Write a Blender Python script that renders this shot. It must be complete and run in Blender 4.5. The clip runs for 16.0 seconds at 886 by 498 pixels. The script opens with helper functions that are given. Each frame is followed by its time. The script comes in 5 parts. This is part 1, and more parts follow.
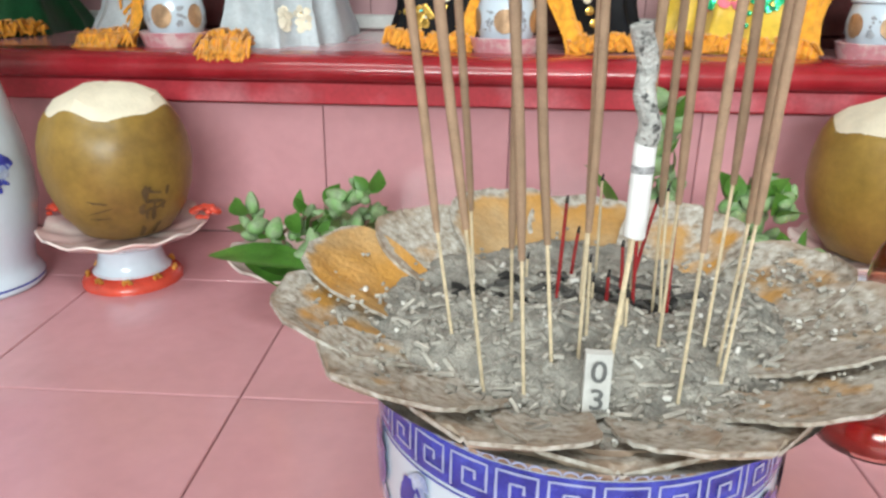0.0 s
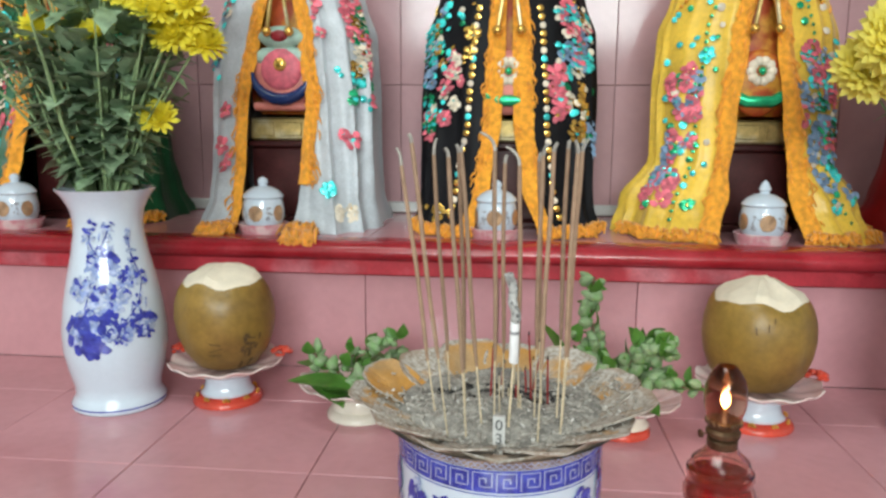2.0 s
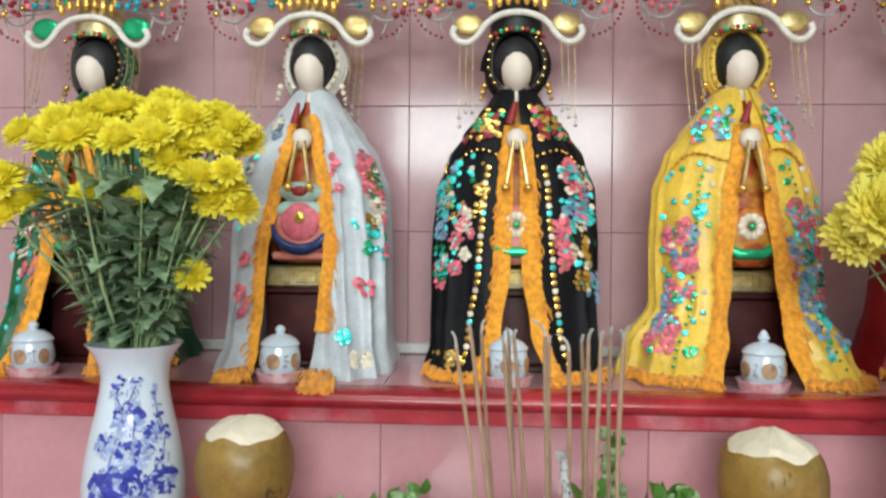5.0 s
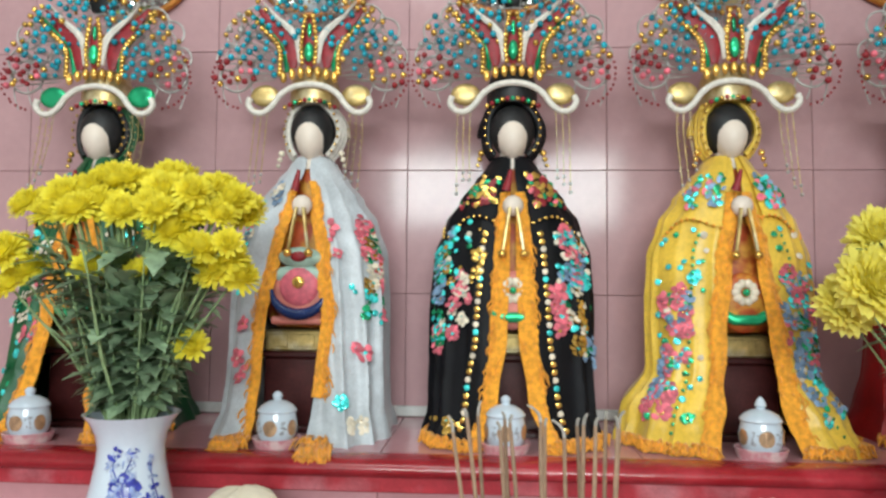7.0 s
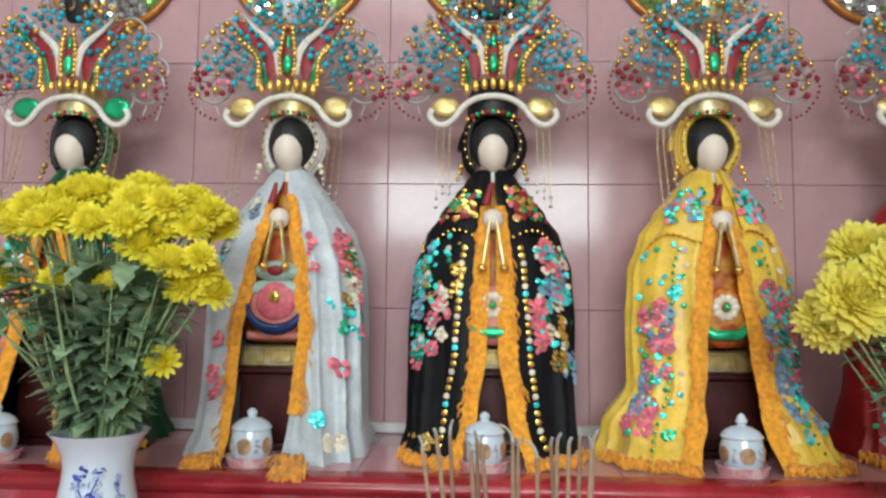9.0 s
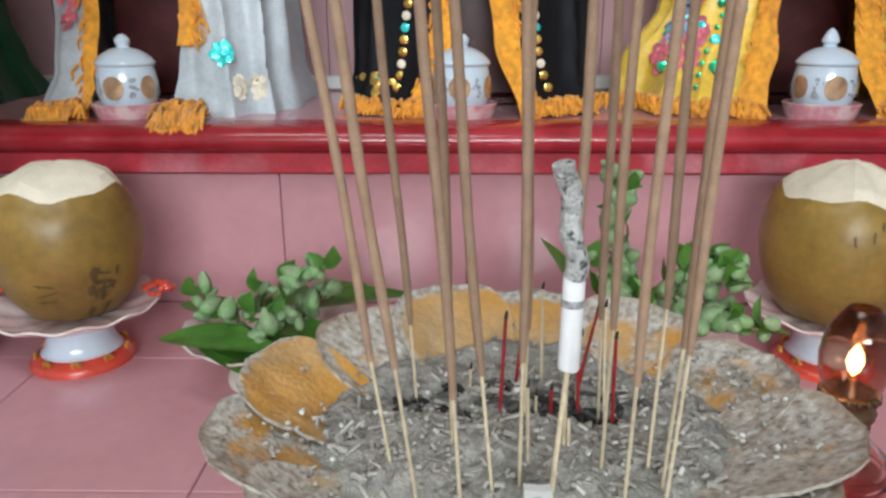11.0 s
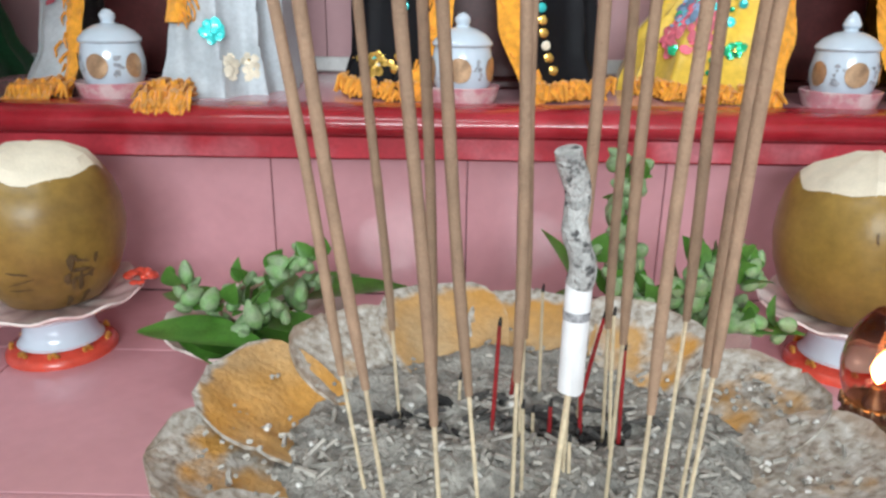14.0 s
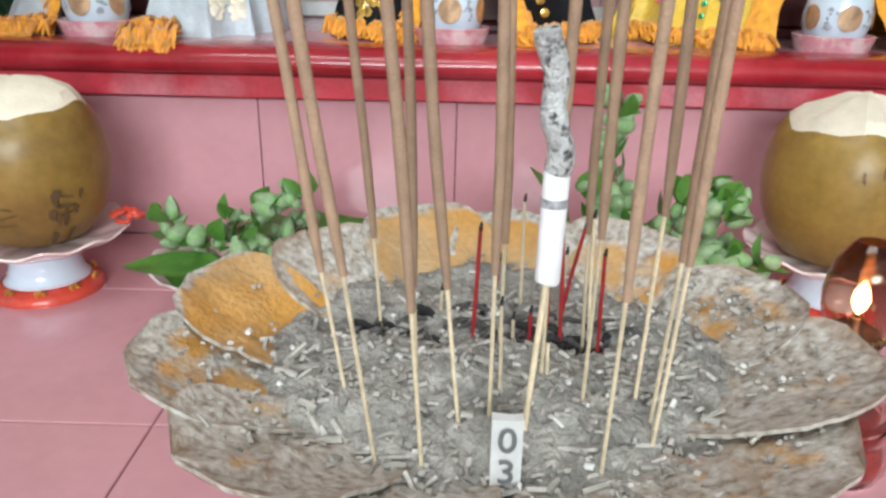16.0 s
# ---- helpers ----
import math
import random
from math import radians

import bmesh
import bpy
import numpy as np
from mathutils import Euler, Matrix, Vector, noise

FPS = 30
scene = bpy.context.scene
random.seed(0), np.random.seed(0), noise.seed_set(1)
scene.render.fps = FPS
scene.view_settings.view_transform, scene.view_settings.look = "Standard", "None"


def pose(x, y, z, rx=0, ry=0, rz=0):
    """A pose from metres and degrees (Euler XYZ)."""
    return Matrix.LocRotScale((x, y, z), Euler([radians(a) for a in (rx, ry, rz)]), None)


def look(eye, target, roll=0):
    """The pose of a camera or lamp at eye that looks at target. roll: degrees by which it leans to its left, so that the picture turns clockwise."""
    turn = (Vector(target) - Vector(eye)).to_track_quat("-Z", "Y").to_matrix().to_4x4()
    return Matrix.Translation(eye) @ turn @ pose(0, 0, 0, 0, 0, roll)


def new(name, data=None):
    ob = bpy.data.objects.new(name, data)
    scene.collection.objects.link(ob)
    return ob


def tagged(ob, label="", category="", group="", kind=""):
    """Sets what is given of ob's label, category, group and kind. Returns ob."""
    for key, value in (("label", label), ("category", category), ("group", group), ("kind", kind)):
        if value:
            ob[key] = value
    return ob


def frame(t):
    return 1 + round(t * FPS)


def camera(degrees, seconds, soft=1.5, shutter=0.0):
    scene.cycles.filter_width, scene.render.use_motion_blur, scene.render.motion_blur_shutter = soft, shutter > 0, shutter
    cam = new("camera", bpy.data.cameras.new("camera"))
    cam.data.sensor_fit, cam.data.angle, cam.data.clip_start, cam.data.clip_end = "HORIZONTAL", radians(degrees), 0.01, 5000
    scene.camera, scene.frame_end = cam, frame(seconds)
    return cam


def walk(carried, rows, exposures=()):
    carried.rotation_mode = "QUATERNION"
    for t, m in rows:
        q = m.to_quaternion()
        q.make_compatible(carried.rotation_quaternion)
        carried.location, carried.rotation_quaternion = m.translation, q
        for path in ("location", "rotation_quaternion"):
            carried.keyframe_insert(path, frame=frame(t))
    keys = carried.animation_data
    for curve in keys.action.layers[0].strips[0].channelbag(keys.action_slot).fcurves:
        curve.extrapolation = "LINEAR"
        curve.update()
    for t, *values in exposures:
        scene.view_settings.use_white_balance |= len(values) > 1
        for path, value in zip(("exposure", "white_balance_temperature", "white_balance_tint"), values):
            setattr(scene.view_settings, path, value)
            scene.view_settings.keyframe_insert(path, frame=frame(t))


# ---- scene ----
cam = camera(62.9, 16.0, 2.7)
PATH = [
    (0, (0.063, -0.019, 0.279), (-0.04, 1.848, -0.431), 0.7),
    (0.5, (0.076, -0.064, 0.298), (-0.019, 1.832, -0.333), 1.8),
    (1, (0.117, -0.159, 0.324), (-0.056, 1.763, -0.204), 0.8),
    (1.5, (0.131, -0.257, 0.351), (-0.086, 1.687, -0.066), 0.8),
    (2, (0.109, -0.296, 0.367), (-0.083, 1.667, 0.033), 0.4),
    (2.5, (0.075, -0.316, 0.37), (-0.089, 1.654, 0.061), 0.6),
    (3, (0.063, -0.321, 0.371), (-0.026, 1.658, 0.094), 1.0),
    (3.5, (0.062, -0.324, 0.375), (-0.011, 1.66, 0.132), 0.9),
    (4, (0.065, -0.328, 0.383), (-0.034, 1.661, 0.194), 0.9),
    (4.5, (0.062, -0.331, 0.393), (-0.044, 1.663, 0.279), 1.0),
    (5, (0.054, -0.339, 0.419), (-0.077, 1.657, 0.406), 0.5),
    (5.2, (0.051, -0.341, 0.432), (-0.082, 1.655, 0.442), 0.7),
    (7.3, (0.058, -0.353, 0.45), (-0.067, 1.64, 0.571), 0.5),
    (7.5, (0.061, -0.353, 0.452), (-0.056, 1.64, 0.571), 0.7),
    (8, (0.067, -0.362, 0.461), (-0.041, 1.628, 0.629), 1.0),
    (8.2, (0.067, -0.366, 0.463), (-0.036, 1.622, 0.651), 0.9),
    (10.3, (0.062, -0.126, 0.364), (0.025, 1.856, 0.093), 0.6),
    (10.5, (0.057, -0.074, 0.344), (0.068, 1.886, -0.056), 0.4),
    (11, (0.076, -0.003, 0.306), (0.045, 1.9, -0.307), -0.1),
    (11.5, (0.086, 0.021, 0.285), (0.049, 1.892, -0.421), 0.1),
    (12, (0.087, 0.027, 0.275), (0.064, 1.879, -0.48), 0.5),
    (12.5, (0.089, 0.033, 0.275), (0.078, 1.885, -0.48), 0.6),
    (13, (0.084, 0.038, 0.288), (0.064, 1.913, -0.408), 0.8),
    (13.5, (0.083, 0.037, 0.293), (0.056, 1.919, -0.383), 0.8),
    (14, (0.081, 0.03, 0.299), (0.042, 1.922, -0.349), 0.6),
    (14.5, (0.081, 0.023, 0.296), (0.037, 1.907, -0.373), 0.9),
    (15, (0.083, 0.023, 0.29), (0.056, 1.896, -0.411), 1.1),
    (15.5, (0.083, 0.023, 0.282), (0.06, 1.88, -0.46), 1.1),
    (16, (0.085, 0.024, 0.281), (0.07, 1.88, -0.464), 1.2),
]
walk(cam, [(t, look(eye, target, roll)) for t, eye, target, roll in PATH], [(0, 0.14, 6500, 10.0), (0.5, 0.08, 6500, 10.0), (1.0, -0.2, 6500, 10.0), (1.5, -0.2, 6500, 10.0), (3.5, -0.17, 6500, 10.0), (5.2, -0.17, 6500, 10.0), (7.3, -0.22, 6500, 10.0), (8.2, -0.23, 6500, 10.0), (10.2, -0.5, 6317, 12.4), (10.6, -0.48, 6280, 12.9), (11.2, -0.12, 6225, 13.6), (12.3, 0.14, 6225, 13.6), (13.2, 0.04, 6225, 13.6), (14.2, -0.04, 6225, 13.6), (15.2, 0.1, 6225, 13.6), (16, 0.13, 6225, 13.6)])


# ---- light ----
def area(name, eye, target, sx, sy, watts, colour):
    d = bpy.data.lights.new(name, "AREA")
    d.shape, d.size, d.size_y, d.energy, d.color = "RECTANGLE", sx, sy, watts, colour
    ob = new(name, d)
    ob.matrix_world = look(eye, target)
    return ob


area("ceiling_tube", (-0.35, -0.25, 1.75), (-0.15, 0.1, 0), 1.3, 0.35, 13.5, (0.89, 0.99, 0.98))
area("doorway_daylight", (0.15, -2.9, 1.22), (0.0, 1.0, 0.55), 1.7, 0.5, 105, (0.88, 0.99, 0.98))
world = bpy.data.worlds.new("world")
world.use_nodes = True
world.node_tree.nodes["Background"].inputs[0].default_value = (0.6, 0.62, 0.65, 1)
world.node_tree.nodes["Background"].inputs[1].default_value = 0.2
scene.world = world


# ---- materials ----
def mat(name, col, rough=0.5, metal=0.0, var=0.18, scale=30.0, bump=0.0, bscale=250.0, col2=None, mixscale=20.0, lo=0.45, hi=0.6,
        rand=0.0, coat=0.0, trans=0.0, ior=1.45, emit=0.0, alpha=1.0, sheen=0.0, island=0.0, subsurf=0.0, thin=0.0, spec=0.5):
    m = bpy.data.materials.new(name)
    m.use_nodes = True
    nt = m.node_tree
    N, L = nt.nodes.new, nt.links.new
    b = nt.nodes["Principled BSDF"]
    tc = N("ShaderNodeTexCoord")

    def nz(sc, det=4.0):
        n = N("ShaderNodeTexNoise")
        n.inputs["Scale"].default_value, n.inputs["Detail"].default_value = sc, det
        L(tc.outputs["Object"], n.inputs["Vector"])
        return n.outputs["Fac"]

    def ramp(fac, a, z):
        r = N("ShaderNodeMapRange")
        r.inputs[1].default_value, r.inputs[2].default_value = a, z
        L(fac, r.inputs[0])
        return r.outputs[0]

    def mix(fac, a, z, kind="MIX"):
        x = N("ShaderNodeMix")
        x.data_type, x.blend_type = "RGBA", kind
        if isinstance(fac, float):
            x.inputs[0].default_value = fac
        else:
            L(fac, x.inputs[0])
        for i, v in ((6, a), (7, z)):
            if isinstance(v, tuple):
                x.inputs[i].default_value = (*v[:3], 1)
            else:
                L(v, x.inputs[i])
        return x.outputs[2]

    c = tuple(col)
    if col2:
        c = mix(ramp(nz(mixscale, 6.0), lo, hi), c, tuple(col2))
    if var > 0:
        dark, light = (1 - var,) * 3, (1 + var,) * 3
        c = mix(1.0, c, mix(ramp(nz(scale, 3.0), 0.3, 0.7), dark, light), "MULTIPLY")
        c = mix(1.0, c, mix(ramp(nz(scale * 9, 2.0), 0.3, 0.7), tuple(1 - 0.5 * var for _ in range(3)), tuple(1 + 0.5 * var for _ in range(3))), "MULTIPLY")
    if rand > 0:
        oi = N("ShaderNodeObjectInfo")
        c = mix(1.0, c, mix(oi.outputs["Random"], (1 - rand,) * 3, (1 + rand,) * 3), "MULTIPLY")
    if island > 0:
        ge = N("ShaderNodeNewGeometry")
        c = mix(1.0, c, mix(ge.outputs["Random Per Island"], (1 - island,) * 3, (1 + island,) * 3), "MULTIPLY")
    if isinstance(c, tuple):
        b.inputs["Base Color"].default_value = (*c, 1)
    else:
        L(c, b.inputs["Base Color"])
    b.inputs["Metallic"].default_value = metal
    b.inputs["IOR"].default_value = ior
    b.inputs["Specular IOR Level"].default_value = spec
    b.inputs["Coat Weight"].default_value = coat
    b.inputs["Coat Roughness"].default_value = 0.08
    b.inputs["Transmission Weight"].default_value = trans
    b.inputs["Sheen Weight"].default_value = sheen
    b.inputs["Alpha"].default_value = alpha
    if subsurf:
        b.inputs["Subsurface Weight"].default_value = subsurf
        b.inputs["Subsurface Radius"].default_value = (0.004, 0.003, 0.002)
    if rough > 0.02:
        r = N("ShaderNodeMapRange")
        r.inputs[3].default_value, r.inputs[4].default_value = rough * 0.8, min(1, rough * 1.25)
        L(nz(scale * 2), r.inputs[0])
        L(r.outputs[0], b.inputs["Roughness"])
    else:
        b.inputs["Roughness"].default_value = rough
    if bump > 0:
        bp = N("ShaderNodeBump")
        bp.inputs["Strength"].default_value, bp.inputs["Distance"].default_value = bump, 0.002
        L(nz(bscale, 5.0), bp.inputs["Height"])
        L(bp.outputs[0], b.inputs["Normal"])
    if thin:                                # light shines through petals and leaves
        tr, ms = N("ShaderNodeBsdfTranslucent"), N("ShaderNodeMixShader")
        ms.inputs[0].default_value = thin
        if isinstance(c, tuple):
            tr.inputs[0].default_value = (*c, 1)
        else:
            L(c, tr.inputs[0])
        L(b.outputs[0], ms.inputs[1])
        L(tr.outputs[0], ms.inputs[2])
        L(ms.outputs[0], nt.nodes["Material Output"].inputs[0])
    if emit:
        b.inputs["Emission Color"].default_value = (*col, 1)
        b.inputs["Emission Strength"].default_value = emit
    return m


TILE = mat("pink_glazed_tile", (0.555, 0.28, 0.305), 0.15, var=0.06, scale=9, bump=0.02, bscale=14, rand=0.035)
WALLTILE = mat("mauve_glazed_tile", (0.52, 0.315, 0.33), 0.12, var=0.06, scale=7, bump=0.025, bscale=9, rand=0.03, spec=0.3)
GROUT = mat("grey_pink_grout", (0.41, 0.245, 0.26), 0.9, var=0.3, scale=60)
LIP = mat("red_gloss_paint", (0.31, 0.014, 0.022), 0.24, var=0.15, scale=14, bump=0.12, bscale=60, col2=(0.40, 0.03, 0.042), mixscale=9, coat=0.3)
LIPWORN = mat("worn_red_paint", (0.44, 0.03, 0.045), 0.4, var=0.2, scale=25, bump=0.1, bscale=80, col2=(0.56, 0.19, 0.22), mixscale=8, lo=0.52, hi=0.68)
PLASTER = mat("pale_plaster", (0.62, 0.60, 0.58), 0.9, var=0.08, scale=3)
FLOORM = mat("terrazzo", (0.35, 0.3, 0.28), 0.4, var=0.2, scale=20)
STRIPM = mat("white_strip", (0.6, 0.6, 0.58), 0.4, var=0.1, scale=30)
WHITE = mat("white_porcelain", (0.60, 0.69, 0.78), 0.12, var=0.03, scale=20, coat=0.4)
CREAM = mat("cream_porcelain", (0.72, 0.68, 0.58), 0.15, var=0.05, scale=20, coat=0.4)
BLUE = mat("cobalt_glaze", (0.035, 0.045, 0.33), 0.14, var=0.35, scale=120, coat=0.4, col2=(0.055, 0.075, 0.42), mixscale=90)
BLUEL = mat("pale_cobalt_glaze", (0.24, 0.32, 0.57), 0.14, var=0.3, scale=120, coat=0.4, col2=(0.45, 0.52, 0.68), mixscale=140)
KEYW = mat("white_key_glaze", (0.38, 0.43, 0.64), 0.15, var=0.1, scale=90, coat=0.3)
BROWNB = mat("brown_scale_glaze", (0.16, 0.09, 0.06), 0.3, var=0.3, scale=90, col2=(0.3, 0.2, 0.14), mixscale=60)
def petal_mat():
    """Ochre glaze under a crust of ash; the crust's cover is stored on the petals."""
    m = mat("ochre_petal_under_ash", (0.55, 0.275, 0.06), 0.6, var=0.16, scale=40, bump=0.5, bscale=420, col2=(0.46, 0.31, 0.16), mixscale=24, lo=0.38, hi=0.68)
    nt = m.node_tree
    b = nt.nodes["Principled BSDF"]
    at = nt.nodes.new("ShaderNodeAttribute")
    at.attribute_name = "crust"
    tc = nt.nodes.new("ShaderNodeTexCoord")
    facs = []
    for sc in (70, 300):
        n = nt.nodes.new("ShaderNodeTexNoise")
        n.inputs["Scale"].default_value, n.inputs["Detail"].default_value = sc, 6
        nt.links.new(tc.outputs["Object"], n.inputs["Vector"])
        facs.append(n.outputs["Fac"])
    add = nt.nodes.new("ShaderNodeMath")
    add.operation = "MULTIPLY_ADD"
    add.inputs[1].default_value = 1.0
    nt.links.new(facs[0], add.inputs[0])
    nt.links.new(at.outputs["Fac"], add.inputs[2])
    mr = nt.nodes.new("ShaderNodeMapRange")
    mr.inputs[1].default_value, mr.inputs[2].default_value = 0.86, 1.10
    nt.links.new(add.outputs[0], mr.inputs[0])
    old = b.inputs["Base Color"].links[0].from_socket
    ramp = nt.nodes.new("ShaderNodeValToRGB")
    e = ramp.color_ramp.elements
    e[0].position, e[0].color = 0.30, (0.20, 0.155, 0.12, 1)
    e[1].position, e[1].color = 0.68, (0.56, 0.53, 0.485, 1)
    k = e.new(0.45)
    k.color = (0.38, 0.335, 0.28, 1)
    nt.links.new(facs[1], ramp.inputs[0])
    mx = nt.nodes.new("ShaderNodeMix")
    mx.data_type = "RGBA"
    nt.links.new(mr.outputs[0], mx.inputs[0])
    nt.links.new(old, mx.inputs[6])
    nt.links.new(ramp.outputs[0], mx.inputs[7])
    r2 = nt.nodes.new("ShaderNodeMapRange")
    r2.inputs[1].default_value, r2.inputs[2].default_value, r2.inputs[4].default_value = 1.50, 1.90, 0.6
    nt.links.new(add.outputs[0], r2.inputs[0])
    m2 = nt.nodes.new("ShaderNodeMix")
    m2.data_type = "RGBA"
    m2.inputs[7].default_value = (0.31, 0.21, 0.14, 1)
    nt.links.new(r2.outputs[0], m2.inputs[0])
    nt.links.new(mx.outputs[2], m2.inputs[6])
    nt.links.new(m2.outputs[2], b.inputs["Base Color"])
    return m


PETALA = petal_mat()
PETALU = mat("tan_petal_underside", (0.43, 0.32, 0.24), 0.8, var=0.3, scale=70, bump=0.4, bscale=300, col2=(0.2, 0.15, 0.11), mixscale=40)
ASH = mat("grey_ash", (0.33, 0.31, 0.275), 0.95, var=0.3, scale=120, bump=1.0, bscale=620, col2=(0.20, 0.19, 0.17), mixscale=95, lo=0.45, hi=0.7)
ASHROLL = mat("rolled_ash", (0.37, 0.345, 0.305), 0.95, var=0.25, scale=200, bump=0.4, bscale=900, island=0.35)
ASHDARK = mat("dark_burnt_ash", (0.08, 0.075, 0.07), 0.95, var=0.4, scale=300, bump=0.5, bscale=900)
FLAKE = mat("white_ash_flake", (0.66, 0.64, 0.60), 0.95, var=0.15, scale=200)
CHAR = mat("charred_black", (0.022, 0.02, 0.019), 0.9, var=0.4, scale=200)
INCENSE = mat("brown_incense_paste", (0.33, 0.215, 0.14), 0.85, var=0.14, scale=150, bump=0.35, bscale=1200, rand=0.12)
BAMBOO = mat("bamboo_stick", (0.60, 0.49, 0.33), 0.6, var=0.22, scale=150, rand=0.2)
REDSTICK = mat("red_dyed_stick", (0.30, 0.012, 0.015), 0.6, var=0.3, scale=150)
PAPER = mat("white_paper", (0.55, 0.54, 0.52), 0.8, var=0.08, scale=150, bump=0.1, bscale=600)
CIGP = mat("cigarette_paper", (0.78, 0.78, 0.78), 0.7, var=0.04, scale=200)
CIGASH = mat("cigarette_ash", (0.50, 0.50, 0.48), 0.95, var=0.3, scale=260, bump=1.0, bscale=900, col2=(0.07, 0.07, 0.07), mixscale=330, lo=0.56, hi=0.66)
PRINT = mat("pale_grey_print", (0.30, 0.30, 0.31), 0.7, var=0.6, scale=500)
GREYINK = mat("grey_ink", (0.13, 0.13, 0.13), 0.7, var=0.2, scale=100)
HUSK = mat("trimmed_coconut_husk", (0.27, 0.165, 0.035), 0.38, var=0.22, scale=16, bump=0.12, bscale=110, col2=(0.15, 0.075, 0.022), mixscale=11, lo=0.43, hi=0.72)
SCRATCH = mat("dark_husk_bruise", (0.105, 0.062, 0.025), 0.6, var=0.3, scale=120)
PITH = mat("cut_white_pith", (0.74, 0.66, 0.52), 0.85, var=0.07, scale=60, bump=0.3, bscale=300)
PINKDISH = mat("pink_white_porcelain", (0.72, 0.52, 0.50), 0.18, var=0.1, scale=40, coat=0.4, col2=(0.76, 0.66, 0.62), mixscale=25)
CORAL = mat("coral_red_glaze", (0.62, 0.07, 0.04), 0.25, var=0.15, scale=50, coat=0.4)
GOLDP = mat("gold_paint", (0.75, 0.42, 0.09), 0.3, metal=0.8, var=0.25, scale=90)
LEAF = mat("green_leaf", (0.075, 0.20, 0.03), 0.38, var=0.3, scale=60, island=0.25, thin=0.2)
LEAFD = mat("dark_green_leaf", (0.25, 0.36, 0.22), 0.5, var=0.3, scale=80, island=0.35, thin=0.3)
BUD = mat("pale_green_bud", (0.25, 0.345, 0.185), 0.5, var=0.3, scale=90, island=0.25, col2=(0.15, 0.27, 0.10), mixscale=90)
STEM = mat("green_stem", (0.24, 0.34, 0.16), 0.6, var=0.25, scale=80)
TWIG = mat("brown_twig", (0.17, 0.11, 0.07), 0.8, var=0.25, scale=90)
YELF = mat("yellow_chrysanthemum", (0.95, 0.86, 0.09), 0.65, var=0.06, scale=50, island=0.10, thin=0.42)
YELP = mat("pale_yellow_chrysanthemum", (0.94, 0.86, 0.20), 0.65, var=0.06, scale=50, island=0.10, thin=0.42)
AMBER = mat("smoky_amber_glass", (0.86, 0.66, 0.56), 0.0, var=0, trans=1.0, ior=1.35)
nt = AMBER.node_tree
tc, sx, mr, mx = (nt.nodes.new(k) for k in ("ShaderNodeTexCoord", "ShaderNodeSeparateXYZ", "ShaderNodeMapRange", "ShaderNodeMix"))
mx.data_type = "RGBA"
mr.inputs[1].default_value, mr.inputs[2].default_value = 0.108, 0.138
mx.inputs[6].default_value, mx.inputs[7].default_value = (0.80, 0.58, 0.48, 1), (0.34, 0.15, 0.09, 1)
nt.links.new(tc.outputs["Object"], sx.inputs[0])
nt.links.new(sx.outputs[2], mr.inputs[0])
nt.links.new(mr.outputs[0], mx.inputs[0])
nt.links.new(mx.outputs[2], nt.nodes["Principled BSDF"].inputs["Base Color"])
ROSE = mat("rose_tinted_glass", (0.92, 0.68, 0.62), 0.0, var=0, trans=1.0)
REDOIL = mat("red_lamp_oil", (0.20, 0.008, 0.006), 0.0, var=0, trans=0.45, ior=1.4)
BRASS = mat("tarnished_brass", (0.17, 0.105, 0.06), 0.45, metal=0.9, var=0.4, scale=120)
FLAME = mat("flame", (1.0, 0.62, 0.22), 0.5, var=0, emit=30.0)
DKRED = mat("dark_red_lacquer", (0.06, 0.012, 0.012), 0.3, var=0.3, scale=20, coat=0.2)
BRONZE = mat("bronze_lustre", (0.50, 0.32, 0.19), 0.3, metal=0.5, var=0.3, scale=90)
GOLD = mat("worn_gold_leaf", (0.58, 0.42, 0.16), 0.38, metal=0.6, var=0.3, scale=60, col2=(0.5, 0.42, 0.25), mixscale=30)
ORANGE = mat("orange_fringe", (0.86, 0.36, 0.028), 0.85, var=0.25, scale=120, sheen=0.3, bump=0.6, bscale=500)
SKIN = mat("painted_ivory", (0.74, 0.64, 0.55), 0.4, var=0.05, scale=40)
HAIR = mat("black_paint", (0.012, 0.012, 0.013), 0.5, var=0.2, scale=60)
CROWNB = mat("blue_glass_bead", (0.01, 0.30, 0.40), 0.2, var=0.2, scale=60, island=0.4)
SILVERC = mat("silver_white_satin", (0.50, 0.54, 0.575), 0.34, var=0.16, scale=25, bump=0.15, bscale=120, sheen=0.3)
BLACKC = mat("black_satin", (0.006, 0.006, 0.008), 0.55, var=0.3, scale=25, bump=0.2, bscale=120, spec=0.22)
YELC = mat("yellow_satin", (0.80, 0.52, 0.06), 0.34, var=0.2, scale=18, bump=0.2, bscale=120, sheen=0.2)
GREENC = mat("green_satin", (0.012, 0.10, 0.035), 0.42, var=0.25, scale=25, bump=0.15, bscale=120)
REDC = mat("red_satin", (0.33, 0.012, 0.016), 0.42, var=0.25, scale=25, bump=0.15, bscale=120)
DRESS = mat("orange_red_dress", (0.45, 0.07, 0.015), 0.5, var=0.2, scale=60, col2=(0.55, 0.25, 0.03), mixscale=30)
TEALS = mat("teal_sequin", (0.07, 0.78, 0.76), 0.16, metal=0.3, var=0.15, scale=60, island=0.4)
GREENS = mat("green_sequin", (0.02, 0.38, 0.17), 0.18, metal=0.5, var=0.2, scale=60, island=0.5)
PINKS = mat("pink_embroidery", (0.72, 0.15, 0.20), 0.5, var=0.25, scale=90, island=0.35)
